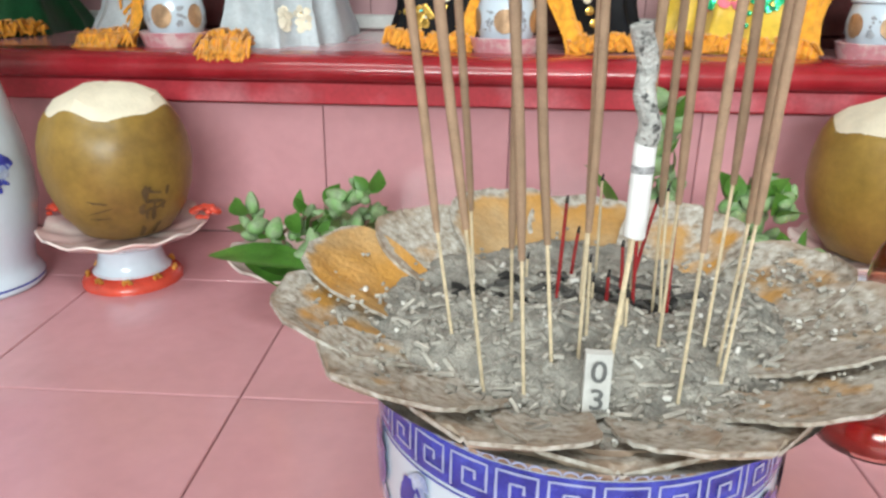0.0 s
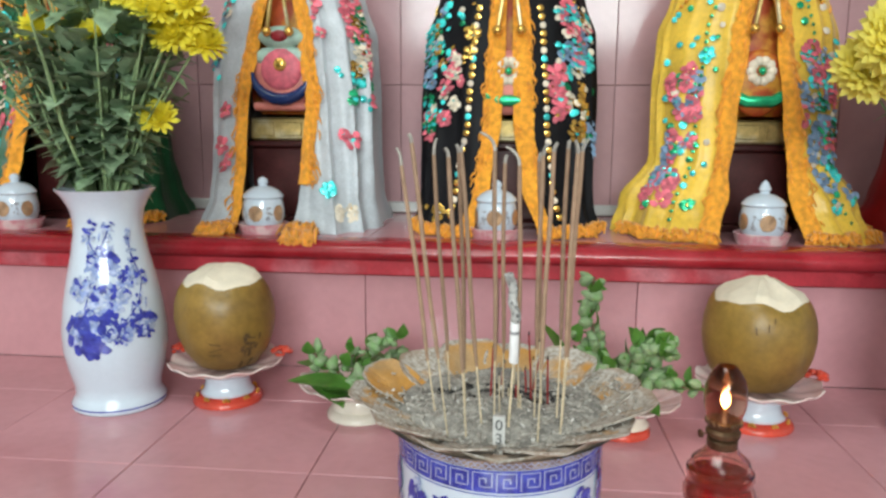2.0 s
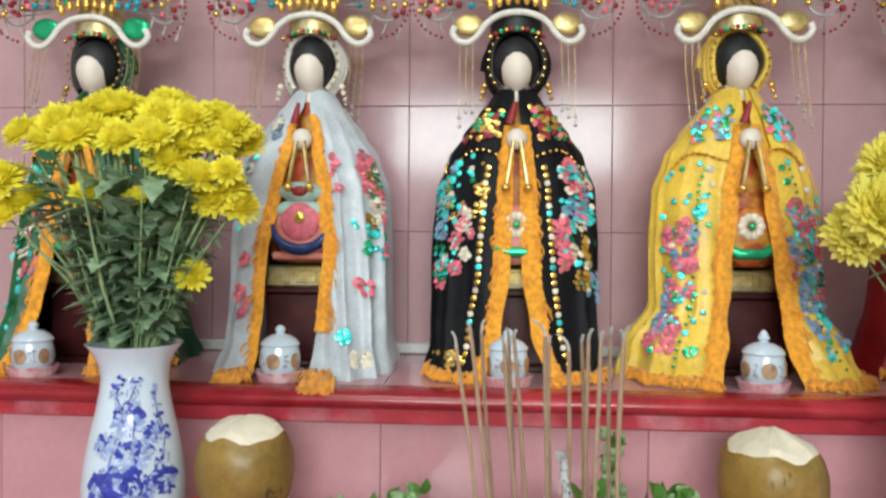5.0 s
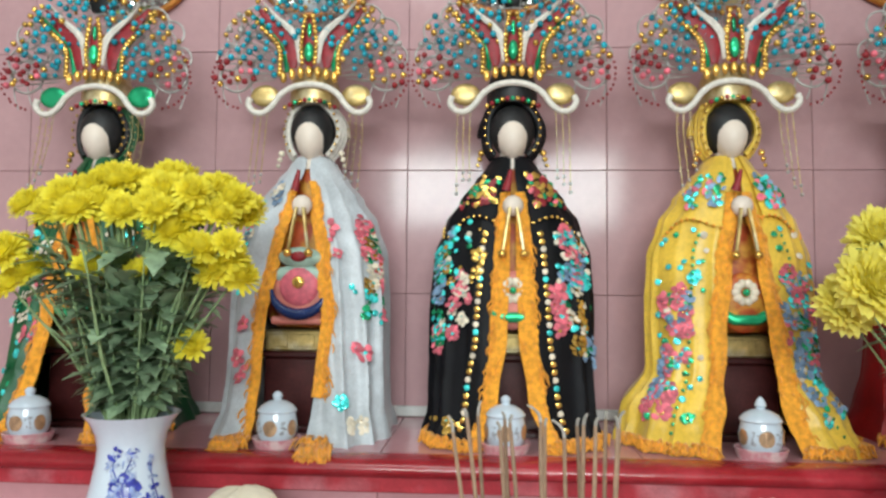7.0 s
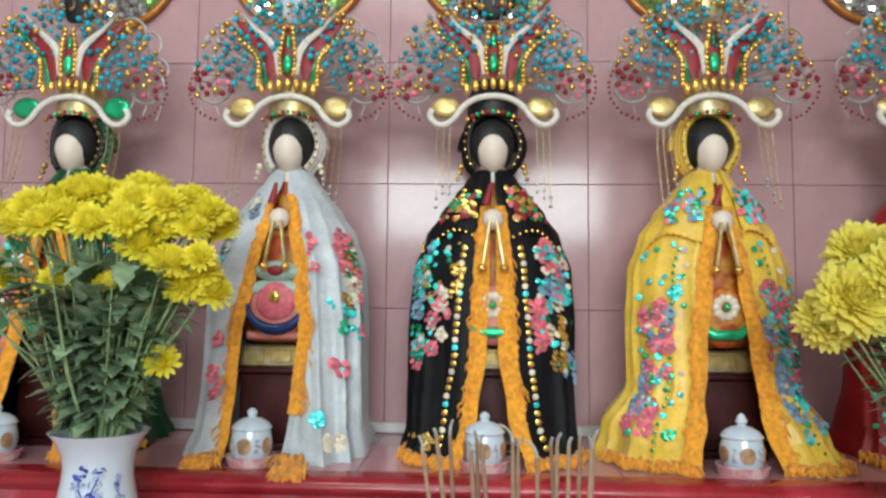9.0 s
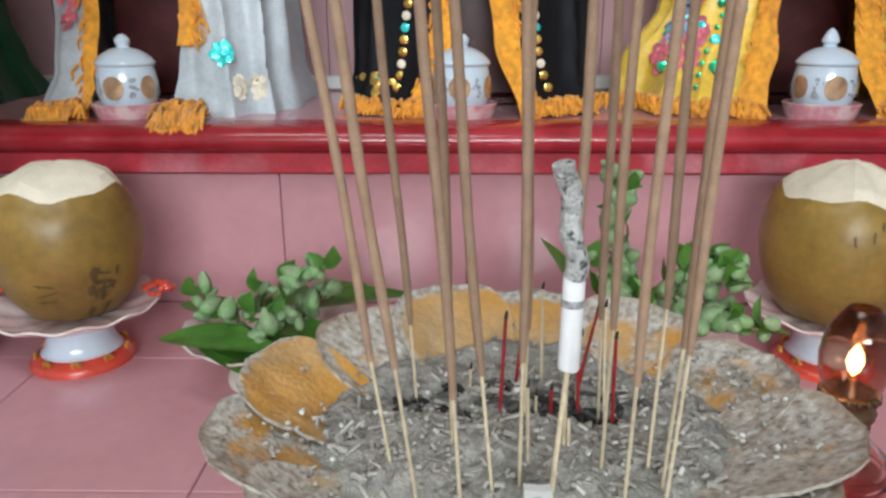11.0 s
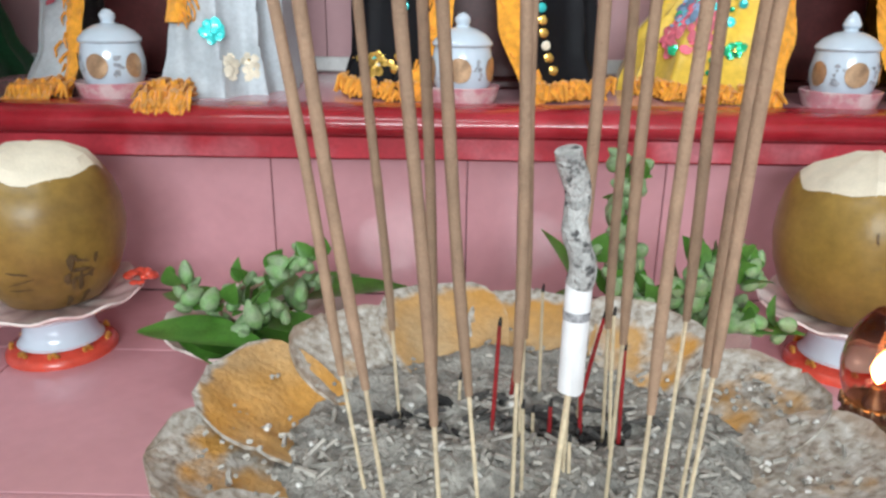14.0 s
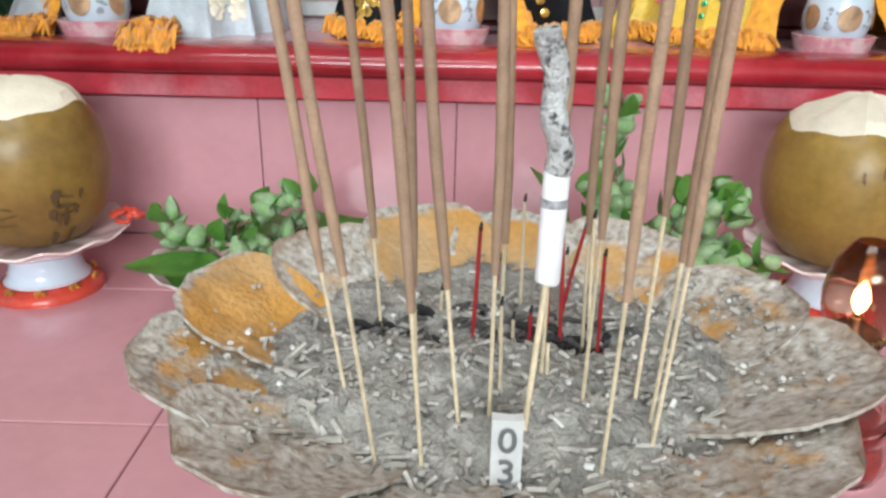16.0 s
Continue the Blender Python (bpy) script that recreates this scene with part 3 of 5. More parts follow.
# ---- sticks in the ash ----
def incense(fx, fy, coat, tx, ty, foot, ash=True, top=0.36):
    """A stick from its foot in the ash through (tx, ty) at 0.35 m; coat: where the paste begins."""
    ob = thing("incense_stick", (fx, fy, 0.145), "burning brown incense stick with a bare bamboo foot in ash", "incense stick", "incense sticks in the burner")
    dx, dy = (tx - fx) / 0.2, (ty - fy) / 0.2

    def at(z):
        return (dx * (z - 0.15) + 0.0005 * math.sin(z * 40 + fx * 300), dy * (z - 0.15) + 0.0004 * math.sin(z * 27 + fy * 200), z - 0.145)
    g = Geo()
    g.tube([at(foot - 0.008), at(coat + 0.004)], 0.00062, 6)
    part("bamboo_foot", g, [BAMBOO], ob)
    g = Geo()
    zs = [coat + (top - coat) * i / 12 for i in range(13)]
    rr = [0.0011, 0.0015] + [0.0016 + rnd(-0.00008, 0.00008) for _ in range(10)] + [0.0014]
    g.tube([at(z) for z in zs], rr, 10)
    part("incense_paste", g, [INCENSE], ob)
    if ash:
        g = Geo()
        x, y, z = at(top)
        b = rnd(-1, 1)
        n = random.choice((3, 4, 6))
        g.tube([(x + b * 0.0012 * q * q * 0.5, y + rnd(-0.0003, 0.0003), z + 0.0035 * q - 0.0002 * q * q) for q in range(n)], [0.0014, 0.0013, 0.0012, 0.0011, 0.0010, 0.0008][:n], 7)
        part("ash_tip", g, [ASHROLL], ob, "curled pale ash tip")


random.seed(21)
for row in ((0.0544, 0.2180, 0.1953, 0.0274, 0.2184, 0.1509),
            (0.0651, 0.1928, 0.2056, 0.0402, 0.1903, 0.1535),
            (0.0613, 0.2614, 0.1896, 0.0467, 0.2577, 0.1420),
            (0.0792, 0.1899, 0.1966, 0.0644, 0.1921, 0.1525),
            (0.0761, 0.2288, 0.1857, 0.0692, 0.2288, 0.1558),
            (0.0889, 0.2055, 0.1963, 0.0719, 0.2059, 0.1532),
            (0.0988, 0.2061, 0.2008, 0.0955, 0.2057, 0.1580),
            (0.1039, 0.2480, 0.1938, 0.1013, 0.2480, 0.1580),
            (0.1159, 0.2267, 0.2000, 0.1126, 0.1972, 0.1580),
            (0.1338, 0.2550, 0.1966, 0.1265, 0.2382, 0.1580),
            (0.1275, 0.2151, 0.2086, 0.1282, 0.2151, 0.1510),
            (0.1294, 0.1907, 0.2005, 0.1344, 0.1946, 0.1466),
            (0.1443, 0.2163, 0.2155, 0.1454, 0.2167, 0.1580),
            (0.1472, 0.2081, 0.2046, 0.1546, 0.2126, 0.1509),
            (0.1460, 0.1996, 0.2082, 0.1498, 0.1915, 0.1580)):
    incense(*row, top=0.346 + rnd(-0.010, 0.010))


def bare_stick(fx, fy, tx, tz, m, word, r=0.0006):
    g = Geo()
    g.tube([(0, 0, 0), ((tx - fx) * 0.5 + rnd(-0.0004, 0.0004), 0.0003, (tz - 0.152) / 2), (tx - fx, 0, tz - 0.152)], [r, r, r * 0.9], 6, 0)
    g.tube([(tx - fx, 0, tz - 0.1524), (tx - fx + 0.0003, 0, tz - 0.1495)], [r * 1.1, r * 0.6], 6, 1)
    ob = part(word.replace(" ", "_") + "_stick", g, [m, CHAR])
    ob.matrix_world = pose(fx, fy, 0.152)
    tagged(ob, "burnt-out %s incense stick standing in ash" % word, "incense stick", "burnt-out sticks in the burner")


for fx, fy, tx, tz in ((0.094, 0.249, 0.0955, 0.198), (0.102, 0.272, 0.104, 0.178), (0.114, 0.249, 0.114, 0.168), (0.122, 0.262, 0.121, 0.176), (0.126, 0.255, 0.123, 0.207), (0.127, 0.268, 0.134, 0.193), (0.139, 0.251, 0.138, 0.189)):
    bare_stick(fx, fy, tx, tz, REDSTICK, "red", 0.00075)
for fx, fy, tx, tz in ((0.102, 0.216, 0.101, 0.187), (0.118, 0.225, 0.117, 0.170), (0.113, 0.272, 0.112, 0.201), (0.083, 0.266, 0.083, 0.168), (0.109, 0.248, 0.108, 0.166), (0.134, 0.241, 0.131, 0.206), (0.126, 0.262, 0.127, 0.185)):
    bare_stick(fx, fy, tx, tz, BAMBOO, "bamboo")

cig = thing("cigarette", (0.1085, 0.2035, 0.1525), "half-burnt white cigarette with a long ash, stuck on a stick", "cigarette")
g = Geo()
g.tube([(0, 0, -0.004), (0.003, -0.003, 0.052)], 0.0009, 6)
part("stick", g, [BAMBOO], cig)
g = Geo()
g.tube([(0.0028, -0.004, 0.0495), (0.0029, -0.004, 0.0500), (0.0032, -0.004, 0.0795), (0.0032, -0.004, 0.080)], [0.0030, 0.0034, 0.0034, 0.0032], 20)
part("paper", g, [CIGP], cig)
g = Geo()
g.tube([(0.0031, -0.004, 0.0706), (0.0031, -0.004, 0.0730)], 0.00352, 20, 0, False)
part("print_band", g, [PRINT], cig, "grey printed ring")
g = Geo()
pts = [(0.0032 + 0.0008 * math.sin(q * 0.8) - 0.0042 * (q / 14) ** 1.4, -0.004 - 0.001 * math.sin(q * 0.5), 0.0798 + 0.0340 * q / 14) for q in range(15)]
g.tube(pts, [0.0033 + rnd(-0.00035, 0.0003) for _ in pts], 14)
part("ash", g, [CIGASH], cig, "long speckled grey ash")

# the numbered paper
num = thing("numbered_paper", (0.1022, 0.1865, 0.1395), "small folded white paper printed with numbers, charred at its foot", "paper")
g = Geo()
g.shell([[(-0.0043 + 0.0086 * b / 4, 0.0004 * math.cos(b * 1.3) + 0.0012 * (a / 8), 0.002 + 0.0245 * a / 8) for b in range(5)] for a in range(9)], (0, 0.0035, 0))
part("sheet", g, [PAPER], num)


def digits(text, at, size, m, parent, name):
    cu = bpy.data.curves.new("writing", "FONT")
    cu.body, cu.size, cu.align_x, cu.offset = text, size, "CENTER", 0.00012
    tmp = bpy.data.objects.new("writing", cu)
    scene.collection.objects.link(tmp)
    bpy.context.view_layer.update()
    me = bpy.data.meshes.new_from_object(tmp.evaluated_get(bpy.context.evaluated_depsgraph_get()))
    bpy.data.objects.remove(tmp)
    me.materials.clear()
    me.materials.append(m)
    ob = new(name, me)
    ob.parent = parent
    ob.matrix_local = pose(*at, 90, 0, 0)
    return ob


digits("0", (0, -0.0003, 0.0172), 0.0110, GREYINK, num, "digit")
digits("3", (0, -0.0007, 0.0072), 0.0110, GREYINK, num, "digit")
g = Geo()
for i in range(9):
    g.ball((rnd(-0.0055, 0.004), rnd(-0.001, 0.003), rnd(0.001, 0.0045)), (rnd(0.001, 0.0022), 0.0014, rnd(0.0008, 0.002)), 7, 5)
part("charred_foot", g, [CHAR], num, "charred black foot")


# ---- vases with chrysanthemums ----
VR = [(0.001, 0.004), (0.048, 0.004), (0.056, 0.0), (0.0585, 0.003), (0.0585, 0.010), (0.055, 0.016), (0.0525, 0.022), (0.054, 0.034), (0.060, 0.058), (0.0645, 0.085), (0.0645, 0.110), (0.0605, 0.145), (0.054, 0.18), (0.047, 0.212), (0.0425, 0.238), (0.0418, 0.255), (0.0445, 0.272), (0.052, 0.288), (0.0595, 0.298), (0.0605, 0.2995), (0.058, 0.2995), (0.049, 0.286), (0.041, 0.27), (0.038, 0.25), (0.04, 0.2), (0.05, 0.1), (0.001, 0.05)]


VR = [(r * 1.0, z * 0.957) for r, z in VR]


def vase_r(z):
    for (r0, z0), (r1, z1) in zip(VR[3:18], VR[4:19]):
        if z0 <= z <= z1:
            return r0 + (r1 - r0) * (z - z0) / (z1 - z0 + 1e-9)
    return 0.06


def vase(x, y, turn):
    ob = thing("vase", (x, y, 0), "white porcelain vase with cobalt blue painted peonies", "vase", "flower vases on the altar", turn=turn)
    g = Geo()
    g.lathe(VR, 56)
    body = part("body", g, [WHITE], ob)
    g = Geo()
    g.lathe([(0.0589, 0.0062), (0.0589, 0.0082)], 56)
    part("foot_line", g, [BLUE], body, "thin blue line round the foot")
    g = Geo()
    random.seed(8)
    k = 0

    def lift():
        return 0.0004 + 0.000006 * k
    for a, z, r, dark in ((-8, 0.196, 0.019, 0.5), (-24, 0.110, 0.030, 0.85), (36, 0.116, 0.017, 0.6), (0, 0.152, 0.021, 0.25), (24, 0.178, 0.013, 0.45), (-38, 0.165, 0.015, 0.2), (10, 0.108, 0.013, 0.6)):
        for i in range(26):
            k += 1
            t, q = i * 2.4, r * math.sqrt(i / 26)
            zz = z + q * math.sin(t)
            aa = a + math.degrees(q * math.cos(t) / vase_r(zz))
            dab(g, vase_r, aa, zz, r * rnd(0.18, 0.34), r * rnd(0.14, 0.26), 0 if random.random() < dark else 1, lift(), 9, 0.3, t)
        if r > 0.015:
            ribbon(g, vase_r, [(a - math.degrees(r / 0.055) * math.cos(t), z + r * 0.75 * math.sin(t)) for t in (0.1, 0.6, 1.1, 1.6, 2.1, 2.6, 3.0)], 0.0042, 0, 0.0009)
    for line in ([(-30, 0.14), (-24, 0.17), (-14, 0.19), (-8, 0.22), (2, 0.238)], [(10, 0.12), (24, 0.135), (34, 0.15), (42, 0.175), (33, 0.205), (30, 0.23)], [(0, 0.11), (14, 0.118), (30, 0.11)], [(-20, 0.21), (-30, 0.225), (-26, 0.24)]):
        ribbon(g, vase_r, line, 0.0009, 0, 0.0007)
        for a, z in line:
            for _ in range(7):
                k += 1
                dab(g, vase_r, a + rnd(-9, 9), z + rnd(-0.009, 0.009), rnd(0.002, 0.0055), rnd(0.0012, 0.003), random.choice((0, 1, 1)), lift(), 8, 0.35, rnd(0, 3))
    part("peony_painting", g, [BLUE, BLUEL], body, "cobalt painted peonies and twigs")
    return ob


vase(-0.411, 0.584, 27)
vase(0.632, 0.588, -25)


def flower_mesh(seed, R, m, n, low):
    """A full chrysanthemum head: petals in a spiral from the rim to the crown."""
    random.seed(seed)
    g = Geo()
    for i in range(n):
        q = (i + 0.5) / n
        e = math.asin(math.sin(radians(low)) + (1 - math.sin(radians(low))) * q)
        a = 2.39996 * i + rnd(-0.1, 0.1)
        L, w = R * (1.0 - 0.22 * q) * rnd(0.86, 1.08), R * rnd(0.085, 0.125)
        d = Vector((math.cos(a) * math.cos(e), math.sin(a) * math.cos(e), math.sin(e) * 0.8))
        s = Vector((-math.sin(a), math.cos(a), 0))
        up = s.cross(d) * -1
        curl = up * L * rnd(0.05, 0.22) * (1 if q > 0.3 else -0.6)
        pts = [d * L * 0.15, d * L * 0.5 + s * w, d * L * 0.85 + s * w * 0.9 + curl * 0.6, d * L + curl, d * L * 0.85 - s * w * 0.9 + curl * 0.6, d * L * 0.5 - s * w, d * L * 0.55 - up * w * 0.5]
        g.add([tuple(p) for p in pts], [(0, 1, 6), (1, 2, 6), (2, 3, 6), (3, 4, 6), (4, 5, 6), (5, 0, 6)])
    for i in range(26):
        a, e = rnd(0, 6.28), radians(rnd(42, 88))
        L, w = R * rnd(0.48, 0.62), R * 0.075
        d = Vector((math.cos(a) * math.cos(e), math.sin(a) * math.cos(e), math.sin(e)))
        s = Vector((-math.sin(a), math.cos(a), 0))
        tip = d * L - Vector((d.x, d.y, 0)) * L * 0.35
        g.add([tuple(p) for p in (d * L * 0.2 + s * w, tip + s * w * 0.7, tip + d * w, tip - s * w * 0.7, d * L * 0.2 - s * w)], [(0, 1, 2, 3, 4)])
    g.ball((0, 0, R * 0.08), (R * 0.36, R * 0.36, R * 0.24), 10, 7, 0)
    g.ball((0, 0, -R * 0.12), (R * 0.2, R * 0.2, R * 0.16), 8, 5, 1)
    return g.mesh("flower_head", [m, STEM], 60)


HEADS = [flower_mesh(q, R, YELF, n, low) for q, R, n, low in ((1, 0.034, 130, -12), (2, 0.030, 115, 0), (3, 0.025, 95, 8))]
PALE = [flower_mesh(q, R, YELP, n, low) for q, R, n, low in ((4, 0.052, 210, -35), (5, 0.046, 190, -30))]


def leaf(g, p, d, le, w, m=0, curl=0.2, lobes=True):
    """One leaf blade, folded along its rib."""
    p, d = Vector(p), Vector(d).normalized()
    s = d.cross(Vector((0, 0, 1)))
    s = s.normalized() if s.length > 0.05 else Vector((1, 0, 0))
    n = s.cross(d)
    prof = (0.12, 0.7, 0.5, 1.0, 0.62, 0.78, 0.3, 0.0) if lobes else (0.1, 0.6, 0.9, 1.0, 0.92, 0.7, 0.38, 0.0)
    rows = []
    for i, q in enumerate(prof):
        u = i / 7
        c = p + d * le * u - n * le * curl * u * u
        rows.append([tuple(c + s * w * q + n * w * 0.25 * q), tuple(c), tuple(c - s * w * q + n * w * 0.25 * q)])
    g.grid(rows, m)


def bouquet(x, y, seed, heads, meshes, nleaf, label, spread, tilt=28):
    random.seed(seed)
    ob = thing("chrysanthemum_bouquet", (x, y, 0.25), label, "flowers", "bouquets on the altar")
    for hx, hy, hz, k in heads:
        sc = rnd(0.9, 1.12)
        g = Geo()
        bx, by = hx * 0.12, hy * 0.2
        g.tube([(bx, by, -0.08), (bx + hx * 0.08, by, 0.03), (hx * 0.5, hy * 0.6, 0.03 + (hz - 0.28) * 0.5), (hx * 0.95, hy, hz - 0.25 - 0.006)], [0.0022, 0.0021, 0.0019, 0.0016], 6)
        part("stem", g, [STEM], ob)
        h = new("flower_head", meshes[k])
        h.parent = ob
        h.matrix_local = pose(hx, hy, hz - 0.25, tilt + rnd(-16, 22) - hy * 260, hx * 170 + rnd(-20, 20), 0) @ pose(0, 0, 0, 0, 0, rnd(0, 360)) @ Matrix.Scale(sc, 4)
    g = Geo()
    for i in range(nleaf):
        u = random.random() ** 1.25
        a = rnd(0, 2 * math.pi)
        r = (0.018 + spread * u) * math.sqrt(random.random())
        p = (r * math.cos(a), 0.7 * r * math.sin(a), 0.05 + 0.20 * u)
        leaf(g, p, (math.cos(a) + rnd(-0.4, 0.4), math.sin(a) + rnd(-0.4, 0.4), rnd(-0.3, 0.9)), rnd(0.030, 0.058), rnd(0.010, 0.017), 0, rnd(0.0, 0.5))
    for i in range(30):
        a, r = rnd(0, 6.28), rnd(0.01, 0.06)
        g.tube([(0.02 * math.cos(a), 0.02 * math.sin(a), 0.02), ((0.02 + r) * math.cos(a), (0.02 + r) * math.sin(a), 0.09 + rnd(0, 0.05)), ((0.03 + 1.6 * r) * math.cos(a), (0.03 + 1.6 * r) * math.sin(a), 0.16 + rnd(0, 0.1))], [0.0016, 0.0014, 0.001], 5, 1)
    tagged(part("foliage", g, [LEAFD, STEM], ob, "dark green lobed leaves and side stems"), kind="stuff")


random.seed(31)
hs = []
for i in range(54):
    u, v = rnd(-1, 1), rnd(-1, 1)
    hx = -0.012 + 0.150 * u
    hz = 0.592 + 0.018 * rnd(-1, 1) - 0.04 * u * u - 0.10 * max(0, -v) * rnd(0.1, 1)
    hs.append((hx, -0.055 * abs(v) if v < 0 else 0.07 * v, hz, random.choice((0, 0, 1, 1, 2))))
hs += [(0.115, -0.03, 0.475, 0), (0.13, -0.02, 0.49, 0), (0.10, -0.045, 0.50, 0), (-0.15, -0.04, 0.45, 1), (-0.13, -0.03, 0.47, 1), (-0.03, -0.06, 0.475, 1), (0.08, -0.01, 0.375, 2), (0.03, -0.05, 0.47, 2), (0.14, -0.01, 0.465, 0), (-0.165, 0.0, 0.50, 0)]
bouquet(-0.411, 0.584, 5, hs, HEADS, 760, "bunch of yellow chrysanthemums with dark green leaves in vase", 0.10)
random.seed(33)
hs = [(-0.125, -0.03, 0.470, 0), (-0.085, -0.05, 0.500, 0), (-0.14, 0.01, 0.445, 1), (-0.05, -0.02, 0.53, 1), (-0.03, -0.06, 0.49, 0), (0.03, -0.04, 0.53, 0), (0.07, -0.03, 0.50, 1), (0.0, 0.03, 0.56, 1), (-0.09, 0.02, 0.53, 1), (0.11, 0.0, 0.48, 0), (0.09, 0.03, 0.54, 1)]
hs = [(x + 0.018, y, z - 0.006, k) for x, y, z, k in hs]
bouquet(0.632, 0.588, 6, hs, PALE, 380, "bunch of large pale yellow chrysanthemums in vase", 0.085, 52)


# ---- coconuts on footed dishes ----
def footed_dish(x, y, R, z, foot_r, col_r, mats, label, ruffle=12, blossoms=True, group="footed dishes on the altar", turn=0.0):
    ob = thing("footed_dish", (x, y, 0), label, "dish", group, turn=turn)
    g = Geo()
    g.lathe([(0.001, 0.003), (foot_r * 0.8, 0.003), (foot_r, 0.0), (foot_r * 1.0, 0.004), (foot_r * 0.93, 0.008), (foot_r * 0.75, 0.011), (col_r * 1.12, 0.0135)], 40)
    foot = part("foot", g, [mats[0]], ob)
    if blossoms:
        for i in range(9):
            g = Geo()
            a = 2 * math.pi * (i + 0.2) / 9
            for q in range(5):
                b = 2 * math.pi * q / 5
                g.ball((foot_r * 0.86 * math.cos(a) + 0.0032 * math.cos(b) * -math.sin(a), foot_r * 0.86 * math.sin(a) + 0.0032 * math.cos(b) * math.cos(a), 0.0095 + 0.0025 * math.sin(b)), 0.0023, 6, 4)
            part("gilt_flower", g, [GOLDP], foot, "small gilt flower in relief")
    g = Geo()
    g.lathe([(col_r * 1.15, 0.012), (col_r, 0.018), (col_r * 0.93, z * 0.6), (col_r * 1.05, z - 0.008)], 36)
    part("column", g, [mats[1]], ob, "plain white column")
    g = Geo()

    def wob(r, zz, a):
        q = max(0, r / R - 0.55) / 0.45
        return r * (1 + 0.02 * q * math.cos(ruffle * a)), zz + 0.0022 * q * math.cos(ruffle * a)
    g.lathe([(0.001, z - 0.009), (col_r * 1.05, z - 0.009), (R * 0.7, z - 0.005), (R * 0.95, z + 0.004), (R, z + 0.007), (R * 0.985, z + 0.0085), (R * 0.93, z + 0.006), (R * 0.68, z - 0.001), (0.001, z - 0.004)], 72, 0, wob=wob)
    dish = part("dish", g, [mats[2]], ob)
    return ob, dish


def blossom(dish, R, z, angs):
    for a in angs:
        g = Geo()
        random.seed(int(a))
        t = radians(a)
        for i in range(26):
            b, e = rnd(0, 6.28), rnd(0.1, 1.3)
            g.ball((R * math.cos(t) + 0.012 * math.cos(b) * math.cos(e), R * math.sin(t) + 0.012 * math.sin(b) * math.cos(e), z + 0.010 + 0.008 * math.sin(e)), (rnd(0.003, 0.0055),) * 2 + (rnd(0.002, 0.004),), 7, 5)
        part("red_blossom", g, [CORAL], dish, "red porcelain blossom on the rim")


def coconut(x, y, z, R, H, seed, label, tip):
    ob = thing("coconut", (x, y, z), label, "coconut", "young coconuts on dishes")
    random.seed(seed)
    prof = [(0.001, 0.0), (0.35, 0.005), (0.62, 0.06), (0.83, 0.19), (0.95, 0.34), (1.0, 0.5), (0.975, 0.65), (0.90, 0.765), (0.82, 0.83), (0.79, 0.845)]
    g = Geo()

    def wob(r, zz, a):
        k = 1 + 0.022 * noise.noise((math.cos(a) * 1.5 + seed, math.sin(a) * 1.5, zz * 14)) + 0.008 * math.cos(7 * a + seed)
        return r * k, zz + (0.006 * math.cos(4 * a + seed) + 0.004 * math.cos(7 * a)) * max(0, zz / H - 0.6) * 2.2
    g.lathe([(r * R, q * H) for r, q in prof], 48, 0, wob=wob)
    part("husk", g, [HUSK], ob)
    g = Geo()

    def wob2(r, zz, a):
        k = 1 + 0.022 * noise.noise((math.cos(a) * 1.5 + seed, math.sin(a) * 1.5, 0.84 * H * 14)) + 0.008 * math.cos(7 * a + seed)
        f = 1 + 0.05 * math.cos(5 * a + seed) * (r > 0.02)
        return r * k * (f if r < 0.75 * R else 1), zz + (0.006 * math.cos(4 * a + seed) + 0.004 * math.cos(7 * a)) * 0.53 * min(1, r / (0.6 * R))
    top = [(0.80, 0.838), (0.785, 0.85), (0.66, 0.91), (0.42, 0.965), (0.2, 0.99 + tip), (0.08, 1.0 + tip), (0.001, 1.0 + tip)]
    g.lathe([(r * R, q * H) for r, q in top], 22, 0, wob=wob2)
    part("cut_top", g, [PITH], ob, "shaved white pith", 22)

    def cr(zz):
        q = zz / H
        for (r0, z0), (r1, z1) in zip(prof, prof[1:]):
            if z0 <= q <= z1:
                return R * (r0 + (r1 - r0) * (q - z0) / (z1 - z0)) * 1.014
        return R
    marks = [(rnd(40, 62), rnd(0.10, 0.42), rnd(0.0012, 0.003), rnd(0.003, 0.010)) for _ in range(11)] if seed == 1 else [(rnd(-50, 0), rnd(0.5, 0.75), rnd(0.0006, 0.001), rnd(0.003, 0.008)) for _ in range(3)]
    if seed == 1:
        for q, w in ((0.23, 0.010), (0.28, 0.013), (0.34, 0.009)):
            marks += [(8, q, w * 0.8, 0.0009), (50, q + 0.04, w * 0.9, 0.0014)]
    for a, q, ra, rz in marks:
        g = Geo()
        dab(g, cr, a, q * H, ra, rz, 0, 0.0004, 10, 0.45, rnd(-0.3, 0.3))
        part("bruise", g, [SCRATCH], ob, "dark scratched bruise")


ob, dish = footed_dish(-0.272, 0.611, 0.075, 0.049, 0.046, 0.031, (CORAL, WHITE, PINKDISH), "footed porcelain dish with coral foot under coconut")
blossom(dish, 0.072, 0.05, (14, 168))
ob, dish = footed_dish(0.418, 0.607, 0.075, 0.049, 0.046, 0.031, (CORAL, WHITE, PINKDISH), "footed porcelain dish with coral foot under coconut")
blossom(dish, 0.072, 0.05, (4,))
coconut(-0.271, 0.612, 0.0455, 0.0655, 0.141, 1, "trimmed young coconut with shaved white top on a dish", 0.0)
coconut(0.414, 0.608, 0.0455, 0.0672, 0.138, 2, "trimmed young coconut with pointed white top on a dish", 0.035)

